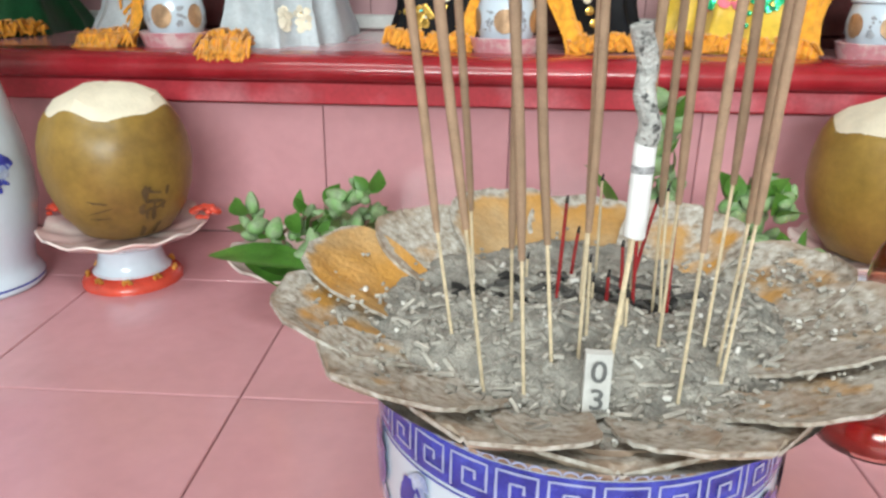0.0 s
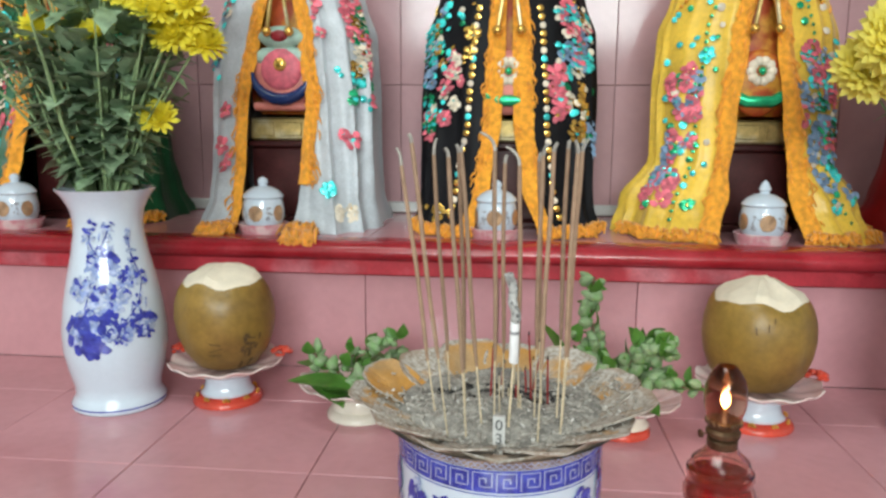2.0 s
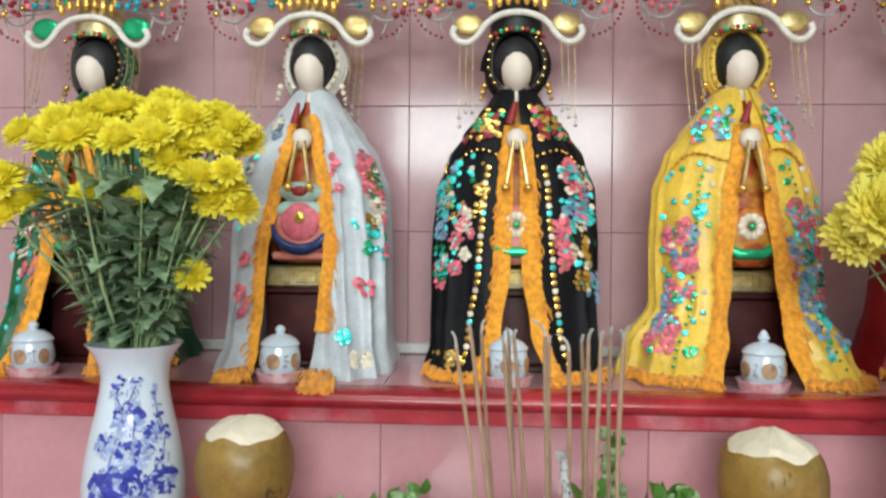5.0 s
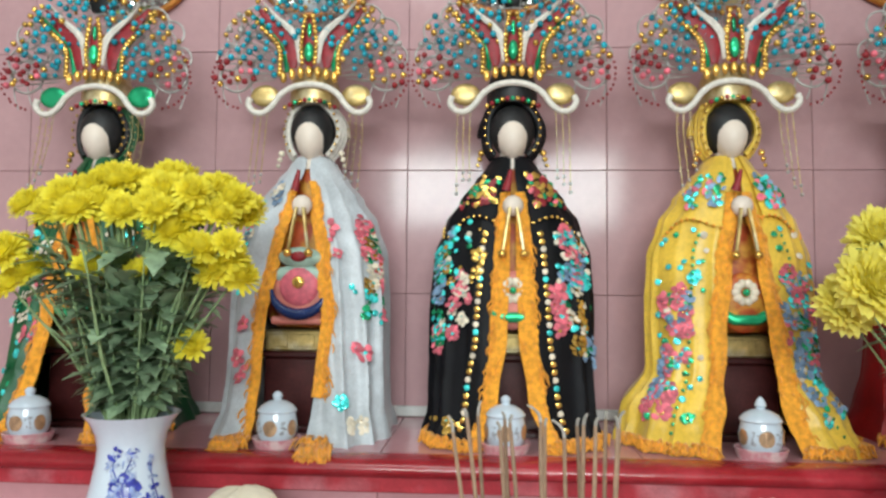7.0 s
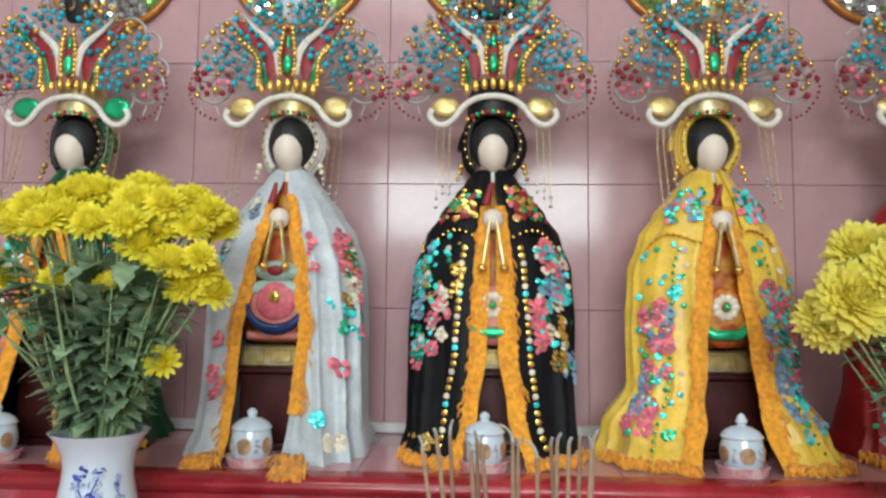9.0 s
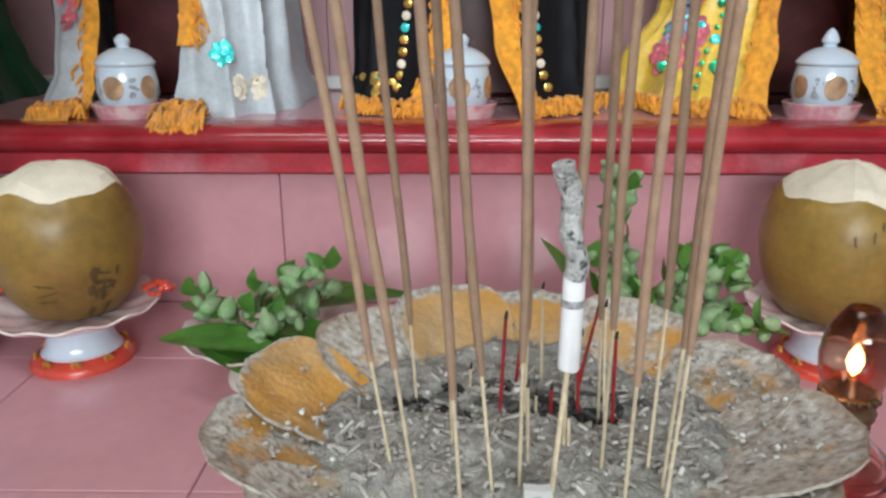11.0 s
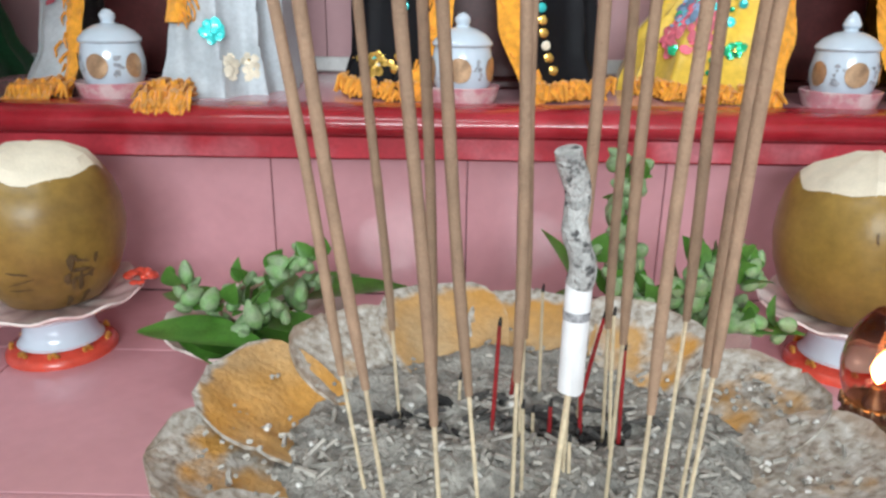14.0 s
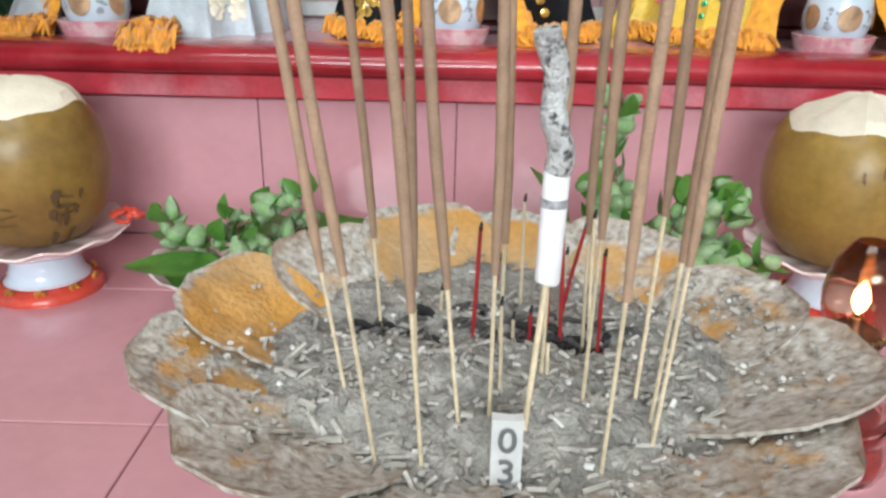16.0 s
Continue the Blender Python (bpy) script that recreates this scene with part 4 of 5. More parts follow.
# ---- dishes of herbs ----
footed_dish(-0.083, 0.579, 0.077, 0.040, 0.042, 0.032, (CREAM, CREAM, PINKDISH), "cream footed dish with pink rim holding green leaves", blossoms=False)
footed_dish(0.245, 0.562, 0.070, 0.040, 0.036, 0.030, (CORAL, CREAM, PINKDISH), "footed dish with coral foot holding herb sprigs", blossoms=False)


def bud_mesh(seed):
    random.seed(seed)
    g = Geo()
    g.ball((0, 0, 0), (0.0065, 0.0058, 0.009), 9, 7)
    g.v = [(x * (1 - 38 * z), y * (1 - 38 * z), z * 1.1 + 0.003 * noise.noise((x * 90, y * 90, seed))) for x, y, z in g.v]
    return g.mesh("bud", [BUD])


def leaflet_mesh():
    g = Geo()
    leaf(g, (0, 0, 0), (0.2, 0.1, 1), 0.024, 0.0085, 0, 0.25, False)
    return g.mesh("leaflet", [LEAF])


BUDS = [bud_mesh(q) for q in (1, 2, 3)]
LEAFLET = leaflet_mesh()


random.seed(41)
g = Geo()
for p, d, le, w in (((-0.075, -0.06, 0.062), (1, -0.1, 0.05), 0.105, 0.024), ((-0.02, -0.06, 0.052), (1, 0.2, 0.05), 0.09, 0.022), ((-0.05, -0.03, 0.058), (0.6, -0.6, -0.15), 0.07, 0.02), ((0.02, 0.0, 0.062), (1, 0.2, 0.18), 0.11, 0.022),
                    ((0.0, -0.03, 0.06), (1, -0.4, 0.1), 0.09, 0.018), ((-0.03, 0.0, 0.055), (-0.8, 0.4, 0.1), 0.07, 0.02), ((0.03, 0.02, 0.06), (0.6, 0.7, 0.1), 0.07, 0.02), ((-0.04, -0.045, 0.05), (0.9, -0.3, 0.02), 0.08, 0.022), ((0.0, 0.03, 0.05), (0.1, 1, 0.2), 0.06, 0.02)):
    leaf(g, p, d, le, w, 0, 0.12, False)
herb = tagged(part("betel_leaves", g, [LEAF]), "broad fresh green leaves heaped on a dish", "leaves")
herb.matrix_world = pose(-0.083, 0.579, 0)


def herb_sprig(x, y, path, n, sp, k, label):
    """A stem with plump buds and leaflets crowded along it."""
    ob = thing("herb_sprig", (x, y, 0), label, "herb sprig", "herb sprigs on dishes")
    pts = [Vector(p) for p in path]
    g = Geo()
    g.tube([tuple(p) for p in pts], [0.0022, 0.0018, 0.0015, 0.0012][:len(pts)], 6)
    part("stem", g, [TWIG], ob)
    for i in range(n):
        u = (0.2 + 0.8 * (i + 0.5) / n) * (len(pts) - 1)
        q = min(int(u), len(pts) - 2)
        p = pts[q].lerp(pts[q + 1], u - q) + Vector((rnd(-sp, sp), rnd(-sp, sp), rnd(-sp * 0.6, sp)))
        lf = random.random() < 0.25
        o = new("leaflet" if lf else "bud", LEAFLET if lf else random.choice(BUDS))
        o.parent = ob
        o.matrix_local = pose(*p, rnd(-70, 70), rnd(-70, 70), rnd(0, 360)) @ Matrix.Scale(k * rnd(0.7, 1.2), 4)


for path, n in (([(-0.01, -0.02, 0.05), (-0.04, -0.025, 0.072), (-0.055, -0.025, 0.090)], 15), ([(-0.01, 0, 0.05), (0.0, -0.015, 0.08), (0.03, -0.015, 0.095), (0.05, -0.01, 0.112)], 26), ([(0.0, -0.04, 0.05), (0.012, -0.05, 0.066), (0.028, -0.045, 0.08)], 15), ([(0.02, 0, 0.05), (0.04, -0.015, 0.072), (0.055, -0.01, 0.085)], 12), ([(-0.02, -0.03, 0.05), (-0.02, -0.035, 0.075), (0.0, -0.03, 0.088)], 10)):
    herb_sprig(-0.083, 0.579, path, n, 0.009, 0.95, "pale green budding herb sprig lying on leaves")
for path, n in (([(-0.01, 0, 0.05), (-0.03, -0.03, 0.10), (-0.045, -0.03, 0.15), (-0.042, -0.03, 0.198)], 36), ([(0, 0, 0.05), (0.0, -0.04, 0.10), (0.025, -0.05, 0.125), (0.05, -0.045, 0.115)], 40), ([(0, 0, 0.05), (0.03, -0.045, 0.085), (0.065, -0.05, 0.075)], 26), ([(0, 0, 0.05), (-0.03, -0.04, 0.09), (-0.045, -0.05, 0.11)], 24), ([(-0.02, -0.01, 0.05), (-0.04, -0.03, 0.09), (-0.06, -0.03, 0.13)], 16), ([(0, 0.01, 0.05), (0.01, -0.02, 0.09), (0.04, -0.02, 0.11)], 22)):
    herb_sprig(0.245, 0.562, path, n, 0.011, 1.05, "pale green budding herb sprig standing on a dish")
g = Geo()
for p, d, le, w in (((-0.07, -0.03, 0.085), (-0.4, 0.1, 1), 0.065, 0.02), ((-0.05, -0.02, 0.075), (-0.8, -0.3, 0.5), 0.05, 0.018), ((0.03, -0.04, 0.07), (0.9, -0.2, 0.2), 0.06, 0.016), ((0.0, -0.04, 0.06), (0.4, -0.8, 0.1), 0.06, 0.018)):
    leaf(g, p, d, le, w, 0, 0.15, False)
herb = tagged(part("betel_leaves", g, [LEAF]), "fresh green leaves behind herb sprigs", "leaves")
herb.matrix_world = pose(0.245, 0.562, 0)

# ---- oil lamp ----
lamp = thing("oil_lamp", (0.317, 0.394, 0), "small lit glass oil lamp with red oil and amber chimney", "oil lamp")
FONT = [(0.027, 0.0), (0.0325, 0.002), (0.0348, 0.008), (0.0345, 0.015), (0.0315, 0.021), (0.0295, 0.0245), (0.0312, 0.028), (0.0328, 0.032), (0.0318, 0.0365), (0.0275, 0.0395), (0.0285, 0.043), (0.0265, 0.0475), (0.0215, 0.0515), (0.0175, 0.056), (0.0145, 0.060), (0.0135, 0.063)]
g = Geo()
g.lathe([(0.001, 0.001)] + FONT + [(r - 0.0022, z) for r, z in FONT[::-1][:-1]] + [(0.024, 0.0035), (0.001, 0.0035)], 44)
o = part("glass_font", g, [ROSE], lamp, "ribbed rose-tinted glass oil font")
o.visible_shadow = False
g = Geo()
g.lathe([(0.001, 0.0042)] + [(r - 0.003, max(z, 0.0045)) for r, z in FONT[:8]] + [(0.001, 0.0325)], 40)
o = part("oil", g, [REDOIL], lamp, "clear red oil")
o.visible_shadow = False
g = Geo()
g.lathe([(0.0135, 0.060), (0.0145, 0.062), (0.0145, 0.068), (0.012, 0.070), (0.016, 0.073), (0.0165, 0.077), (0.013, 0.080), (0.0155, 0.083), (0.0165, 0.088), (0.0145, 0.0885), (0.006, 0.086), (0.004, 0.092), (0.003, 0.097), (0.001, 0.097)], 32)
for i in range(18):
    a = 2 * math.pi * i / 18
    g.ball((0.0163 * math.cos(a), 0.0163 * math.sin(a), 0.0868), (0.0018, 0.0018, 0.003), 6, 4)
g.tube([(-0.014, -0.004, 0.0755), (-0.022, -0.006, 0.0755)], 0.0009, 6)
g.tube([(-0.022, -0.006, 0.0755), (-0.0235, -0.0065, 0.0755)], 0.004, 10)
part("burner", g, [BRASS], lamp, "tarnished brass burner with wick wheel")
g = Geo()
ch = [(0.0135, 0.086), (0.0165, 0.092), (0.0195, 0.101), (0.0205, 0.111), (0.0195, 0.121), (0.0165, 0.131), (0.0115, 0.139), (0.0085, 0.1425)]
g.lathe(ch + [(r - 0.0009, z) for r, z in ch[::-1]] + [ch[0]], 40)
o = part("chimney", g, [AMBER], lamp, "smoke-stained amber glass chimney")
o.visible_shadow = False
g = Geo()
g.lathe([(0.0004, 0.099), (0.0032, 0.1025), (0.0048, 0.1075), (0.004, 0.1125), (0.0018, 0.117), (0.0003, 0.1195)], 14)
part("flame", g, [FLAME], lamp, "small yellow flame")


# ---- lidded cups ----
def cup(x, y, knob):
    ob = thing("lidded_cup", (x, y, SHELF_Z), "white porcelain lidded cup with bronze medallion on a pink saucer", "cup", "lidded cups on the altar step")
    g = Geo()
    g.lathe([(0.001, 0.001), (0.034, 0.001), (0.036, 0.0), (0.0375, 0.003), (0.041, 0.014), (0.0425, 0.017), (0.041, 0.0178), (0.036, 0.012), (0.001, 0.009)], 56, 0, wob=lambda r, z, a: (r * (1 + 0.012 * math.cos(28 * a) * (0.002 < z < 0.0165)), z))
    part("saucer", g, [PINKDISH2], ob, "pink fluted saucer")
    g = Geo()
    g.lathe([(0.001, 0.0125), (0.027, 0.0125), (0.031, 0.018), (0.0345, 0.030), (0.0345, 0.040), (0.032, 0.052), (0.0305, 0.058), (0.029, 0.058), (0.001, 0.056)], 40)
    body = part("body", g, [WHITE], ob)
    g = Geo()

    def r_of(z):
        return 0.0347
    random.seed(int(x * 100) + 500)
    for a in (-4, 62, -70):
        dab(g, r_of, a, 0.0355, 0.0125 if a == -4 else 0.010, 0.0128, 0, 0.0006, 18, 0.03)
    part("medallion", g, [BRONZE], body, "bronze gilt medallion")
    g = Geo()
    for a in (-37, 29, 33, -33, 95, -105):
        for _ in range(5):
            dab(g, r_of, a + rnd(-7, 7), 0.0355 + rnd(-0.010, 0.010), rnd(0.001, 0.003), rnd(0.001, 0.0028), 0, 0.0004, 8, 0.4)
    tagged(part("faint_painting", g, [GREYBLUE], body, "faint grey-blue painted sprays"), kind="stuff")
    g = Geo()
    k = knob
    g.lathe([(0.001, 0.0585), (0.0325, 0.0585), (0.0335, 0.0605), (0.0325, 0.063), (0.026, 0.070), (0.016, 0.0755), (0.0075, 0.0775), (0.0068, 0.0795), (0.0085 + k * 0.001, 0.083), (0.0085, 0.0865), (0.005, 0.0905 + 0.003 * k), (0.001, 0.092 + 0.005 * k)], 40)
    part("lid", g, [WHITE], ob, "domed white lid with a knob")
    ob.scale = (0.93, 0.93, 0.96)


GREYBLUE = mat("grey_blue_glaze", (0.36, 0.38, 0.42), 0.2, var=0.3, scale=150)
PINKDISH2 = mat("pink_fluted_porcelain", (0.66, 0.30, 0.34), 0.2, var=0.1, scale=60, coat=0.4, col2=(0.72, 0.55, 0.55), mixscale=70)
for x, k in ((-0.689, 0), (-0.279, 0), (0.083, 0), (0.471, 1), (0.85, 0)):
    cup(x, 0.795, k)


# ---- robed statues ----
def rounded(pts, k=4):
    """A smooth line through the points."""
    out = []
    for i in range(len(pts) - 1):
        p0, p1, p2, p3 = pts[max(i - 1, 0)], pts[i], pts[i + 1], pts[min(i + 2, len(pts) - 1)]
        for j in range(k):
            t = j / k
            out.append(tuple(0.5 * (2 * b + (c - a) * t + (2 * a - 5 * b + 4 * c - d) * t * t + (3 * b - a - 3 * c + d) * t ** 3) for a, b, c, d in zip(p0, p1, p2, p3)))
    return out + [tuple(pts[-1])]


def statue(x, cloth, hood, name, label, gap, hem, accents, crown_gold, seed, fringe_top, kind, off=0.0):
    """One robed figure as a single plain mesh."""
    random.seed(seed)
    mats = [cloth, hood, ORANGE, SKIN, HAIR, DRESS, TEALS, GREENS, PINKS, BLUES, GOLDS, WHITES, NAVY, PEACH, MINT, REDE, WIRE, FUZZ, GOLD, CROWNB]
    CL, HO, OR, SK, HA, DR, TE, GR, PI, BL, GO, WH, NA, PE, MI, RE, WI, FU, GL, CB = range(20)
    g = Geo()
    cy = 0.0

    def ip(tab, z):
        if z <= tab[0][0]:
            return tab[0][1]
        for (z0, a), (z1, b) in zip(tab, tab[1:]):
            if z <= z1:
                k = (z - z0) / (z1 - z0)
                return a + (b - a) * (k * k * (3 - 2 * k))
        return tab[-1][1]
    RX = [(0.0, hem), (0.05, hem * 0.93), (0.12, 0.139), (0.22, 0.141), (0.31, 0.137), (0.37, 0.119), (0.415, 0.092), (0.445, 0.068), (0.472, 0.047), (0.49, 0.033)]
    RY = [(0.0, 0.170), (0.05, 0.138), (0.11, 0.116), (0.22, 0.098), (0.34, 0.085), (0.43, 0.068), (0.47, 0.05), (0.49, 0.036)]

    def robe(f, z, lift=0.0):
        """f: -1 the one front edge, 1 the other, 0 the back."""
        rx, ry = ip(RX, z), ip(RY, z)
        gx = ip(gap, z) + (off if f < 0 else -off) * max(0, 1 - z / 0.42)
        sq = 1 - 0.38 * max(0, 1 - z / 0.35)          # the hem hangs squarer than the shoulders
        g0 = math.asin(min(0.95, max(gx, 0.001) / rx) ** (1 / sq))
        ph = math.pi + f * (math.pi - g0)
        fold = max(0, 1 - z / 0.46)
        w = math.sin(ph * 8 + seed + 3.2 * noise.noise((ph * 1.6, z * 1.3, seed)))
        k = 1 + 0.075 * fold ** 0.6 * (2 * max(0, 1 - math.sqrt(w * w + 0.05)) ** 1.4 - 0.7) * (0.8 + 0.9 * noise.noise((ph * 2, z * 2, seed + 9))) + 0.035 * fold * noise.noise((ph * 2.2, z * 3.5, seed + 5))
        sn, cs = math.sin(ph), math.cos(ph)
        return (rx * math.copysign(abs(sn) ** sq, sn) * k + lift * sn, cy - ry * math.copysign(abs(cs) ** sq, cs) * k - lift * cs, z)

    zs = [0.49 * (i / 40) for i in range(41)]
    fs = [-1 + 2 * i / 240 for i in range(241)]
    g.grid([[robe(f, z) for f in fs] for z in zs], CL)
    # fringed edges
    for s in (-1, 1):
        for k, (w0, lift) in enumerate(((0.0, 0.004), (0.045, 0.0035))):
            rows = []
            for i in range(60):
                low = 0.075 if kind == "white" and s < 0 else 0.0
                z = low + (fringe_top - low) * i / 59
                nar = 0.55 + 0.45 * min(1, z / 0.25) if kind == "white" else 0.75 + 0.25 * min(1, z / 0.25)
                w = 0.05 + 0.012 * noise.noise((z * 90, s * 3, seed))
                rows.append([robe(s * (1 - q), z, 0.0035 + 0.004 * math.sin(min(1, j / 4) * math.pi) + 0.0025 * noise.noise((z * 160, j * 1.7, seed))) for j, q in enumerate((-0.012 * nar, 0.006 * nar, 0.018 * nar, 0.03 * nar, w * nar))])
            if k == 0:
                g.grid(rows, OR)
        for i in range(90):
            z = rnd(0.08 if kind == "white" and s < 0 else 0.0, fringe_top * 0.95)
            p = Vector(robe(s * (1.0 + rnd(-0.05, 0.012)), z, 0.005))
            g.tube([tuple(p), tuple(p + Vector((-s * 0.004 + rnd(-0.003, 0.003), -0.003, -0.007))), tuple(p + Vector((-s * 0.004 + rnd(-0.004, 0.004), -0.002, -0.016)))], [0.0016, 0.0014, 0.0006], 4, OR)
    for i in range(300 if kind != "white" else 60):
        s = random.choice((-1, 1))
        f = s * (1 - (0.42 * random.random() if kind != "white" else 0.09 * random.random() - 0.02))
        p = Vector(robe(f, 0.012, 0.004)) + Vector((0, 0, rnd(-0.004, 0.008)))
        n = Vector((p.x * 0.4, -1, 0)).normalized()
        over = 0.016 if kind == "white" else 0.008
        g.tube([tuple(p), tuple(p + n * over * rnd(0.6, 1.3) + Vector((rnd(-0.006, 0.006), 0, 0))), tuple(p + n * over * rnd(1.0, 1.9) + Vector((rnd(-0.008, 0.008), 0, -p.z + rnd(0.0008, 0.006))))], [0.0028, 0.0026, 0.0012], 4, OR)
    if kind == "white":                     # tassels at the two front corners
        for tx, ty, dy, dz in ((0.061, -0.220, -0.014, -0.008), (-0.086, -0.192, -0.010, -0.001)):
            for i in range(64):
                px = tx + rnd(-0.024, 0.024)
                z1 = dz * rnd(0.3, 1.2) + (0.003 if dz > -0.01 else 0)
                g.tube([(px, ty + 0.02, rnd(0.008, 0.018)), (px + rnd(-0.004, 0.004), ty + rnd(-0.004, 0.004), rnd(0.005, 0.014)), (px + rnd(-0.006, 0.006), ty + dy * rnd(0.8, 1.2), z1)], [0.0026, 0.0028, 0.0014], 4, OR)
    for s in (-1, 1):                       # loose bright sequins
        for i in range(34 if kind != "white" else 10):
            f, z = (s * rnd(0.66, 0.93), rnd(0.05, 0.36)) if kind not in ("black", "white") else (s * rnd(0.62, 0.86), rnd(0.18, 0.37))
            p = Vector(robe(f, z, 0.0035))
            g.spot(tuple(p), (p.x * 0.3 + rnd(-0.02, 0.02), p.y, rnd(-0.01, 0.03)), rnd(0.0042, 0.0068), random.choice((TE, TE, TE, TE, GR, WH)), 8, 0.35)
    # dress inside the robe
    g.lathe([(0.062, 0.185), (0.078, 0.20), (0.080, 0.26), (0.072, 0.33), (0.06, 0.40), (0.04, 0.46), (0.03, 0.49)], 28, DR)
    fy = -0.083
    if kind == "white":
        g.ball((0, fy, 0.245), (0.050, 0.012, 0.055), 20, 12, PE)
        g.ball((0, fy - 0.004, 0.275), (0.047, 0.01, 0.018), 20, 8, MI)
        g.ball((0, fy - 0.010, 0.255), (0.034, 0.008, 0.033), 20, 10, PI)
        g.ball((0, fy - 0.017, 0.262), (0.011, 0.004, 0.011), 10, 8, GO)
        g.ball((0, fy - 0.006, 0.305), (0.038, 0.012, 0.018), 16, 8, MI)
        g.ball((0, fy - 0.017, 0.306), (0.014, 0.005, 0.009), 12, 6, RE)
        g.tube([(0.047 * math.cos(t), fy - 0.012, 0.25 + 0.042 * math.sin(t)) for t in [math.pi * (1 + i / 12) for i in range(13)]], [0.003 + 0.007 * math.sin(math.pi * i / 12) for i in range(13)], 8, NA)
        g.tube([(-0.048, fy, 0.197), (0.048, fy, 0.197)], 0.007, 8, PE)
    else:
        g.ball((0, fy, 0.235), (0.042, 0.012, 0.05), 20, 12, PE if kind == "black" else DR)
        for i in range(10):
            t = 2 * math.pi * i / 10
            g.ball((0.015 * math.cos(t), fy - 0.012, 0.252 + 0.015 * math.sin(t)), (0.0075, 0.004, 0.0075), 8, 6, WH)
        g.ball((0, fy - 0.016, 0.252), 0.006, 8, 6, GR)
        g.tube([(-0.034, fy - 0.006, 0.215), (-0.018, fy - 0.011, 0.207), (0.018, fy - 0.011, 0.207), (0.034, fy - 0.006, 0.215)], 0.009, 8, GR)
    # folded arms, belt ends with bells, collar
    g.ball((0, -0.085, 0.395), (0.018, 0.014, 0.018), 12, 8, SK)
    g.tube([(-0.012, -0.09, 0.42), (-0.004, -0.095, 0.455)], [0.008, 0.003], 8, RE)
    for s in (-1, 1):
        g.tube([(s * 0.006, -0.098, 0.39), (s * 0.012, -0.104, 0.35), (s * 0.017, -0.105, 0.318)], [0.0035, 0.0032, 0.003], 6, GL)
        g.ball((s * 0.018, -0.106, 0.312), 0.0075, 10, 8, GO)
    # embroidery and sequins
    def scatter(f0, z0, rf, rz, n, cols):
        f0 = f0 + math.copysign(0.13 if kind not in ("black", "white") else 0.095, f0)

        def sew(f, z, m, r, st=1.0, tu=0.0):
            if abs(f) > 0.94 or z < 0.012:
                return
            p = Vector(robe(f, z, 0.0020 + rnd(0, 0.0022)))
            nn = Vector((p.x * 0.45, p.y, 0.05)) + Vector((rnd(-0.02, 0.02), 0, rnd(-0.02, 0.02)))
            g.spot(tuple(p), nn, r, m, 7, 0.3, st, tu)
        for _ in range(max(2, int(n / 2.0))):
            t, q = rnd(0, 6.28), math.sqrt(random.random())
            f, z = f0 + rf * q * math.cos(t), z0 + rz * q * math.sin(t)
            m = random.choice(cols)
            if m in (TE, GO, GR) and random.random() < 0.6:
                sew(f, z, m, rnd(0.0032, 0.0058))
                continue
            k, rr = random.choice((4, 5, 6)), rnd(0.005, 0.0095)
            for i in range(k):
                a = 2 * math.pi * i / k + t
                sew(f + rr * math.cos(a) / 0.42, z + rr * math.sin(a), m, rr * rnd(0.55, 0.8), rnd(1.0, 1.6), rnd(0, 3))
            sew(f, z, random.choice((TE, GO, WH)), rr * 0.45)
    for f0, z0, rf, rz, n, cols in accents:
        scatter(f0, z0, rf, rz, n, [dict(t=TE, g=GR, p=PI, b=BL, o=GO, w=WH, y=GO)[c] for c in cols])
    if kind != "white":
        for s in (-1, 1):
            for i in range(26):
                z = 0.03 + 0.33 * i / 26
                p = Vector(robe(s * (0.905 if kind == "black" else 0.86), z, 0.004))
                g.spot(tuple(p), (p.x * 0.4, p.y, 0), 0.0052 if kind == "black" else 0.003, (GO, GO, WH, GO, GO, TE, WH)[i % 7] if kind == "black" else GR, 8, 0.4)
    # short cape with an edge
    rows = [[(ip(RX, z) * math.sin(a) * k, -(ip(RY, z) + 0.004) * math.cos(a) * k - 0.002, z - 0.02 * (k - 1) * 5 + 0.11 * (0.49 - z) * math.cos(5 * a + seed) - 0.16 * (0.49 - z) * math.sin(a) ** 2) for a in [math.pi * 0.09 + (2 - 0.18) * math.pi * j / 60 for j in range(61)]] for z, k in ((0.49, 1.02), (0.46, 1.035), (0.43, 1.04), (0.40, 1.04), (0.375, 1.035))]
    if kind != "white":
        g.grid(rows, CL)
    if kind != "white":
        for j in range(0, 61):
            p = rows[-1][j]
            g.bead(p, 0.0028, GO if kind == "black" else OR)
        for s in (-1, 1):
            for _ in range(46):
                a = s * rnd(0.3, 0.95)
                z = rnd(0.395, 0.452)
                p = (ip(RX, z) * math.sin(a) * 1.09, -(ip(RY, z) + 0.008) * math.cos(a) * 1.08, z)
                g.spot(p, (p[0] * 0.4, p[1], 0.02), rnd(0.0028, 0.006), random.choice((GO, GO, PI, GR, RE) if kind == "black" else (PI, GR, BL, TE)), 7, 0.3, 1.5, rnd(0, 3))
    def P(px, pz, dy=0.0):
        return (px, -0.052 + dy, pz)

    # head with hood
    hz = 0.526
    o = len(g.v)
    g.ball((0, -0.027, hz - 0.004), (0.0305, 0.036, 0.041), 22, 16, SK)
    for q in range(o, len(g.v)):
        k = min(0, (g.v[q][2] - hz) / 0.044)
        g.v[q] = (g.v[q][0] * (1 + 0.22 * k), g.v[q][1], g.v[q][2])
    g.lathe([(0.026, 0.465), (0.021, 0.49), (0.024, 0.51)], 16, SK, (0, -0.018))
    g.ball((0, -0.018, hz + 0.010), (0.0405, 0.0385, 0.0475), 24, 16, HA)
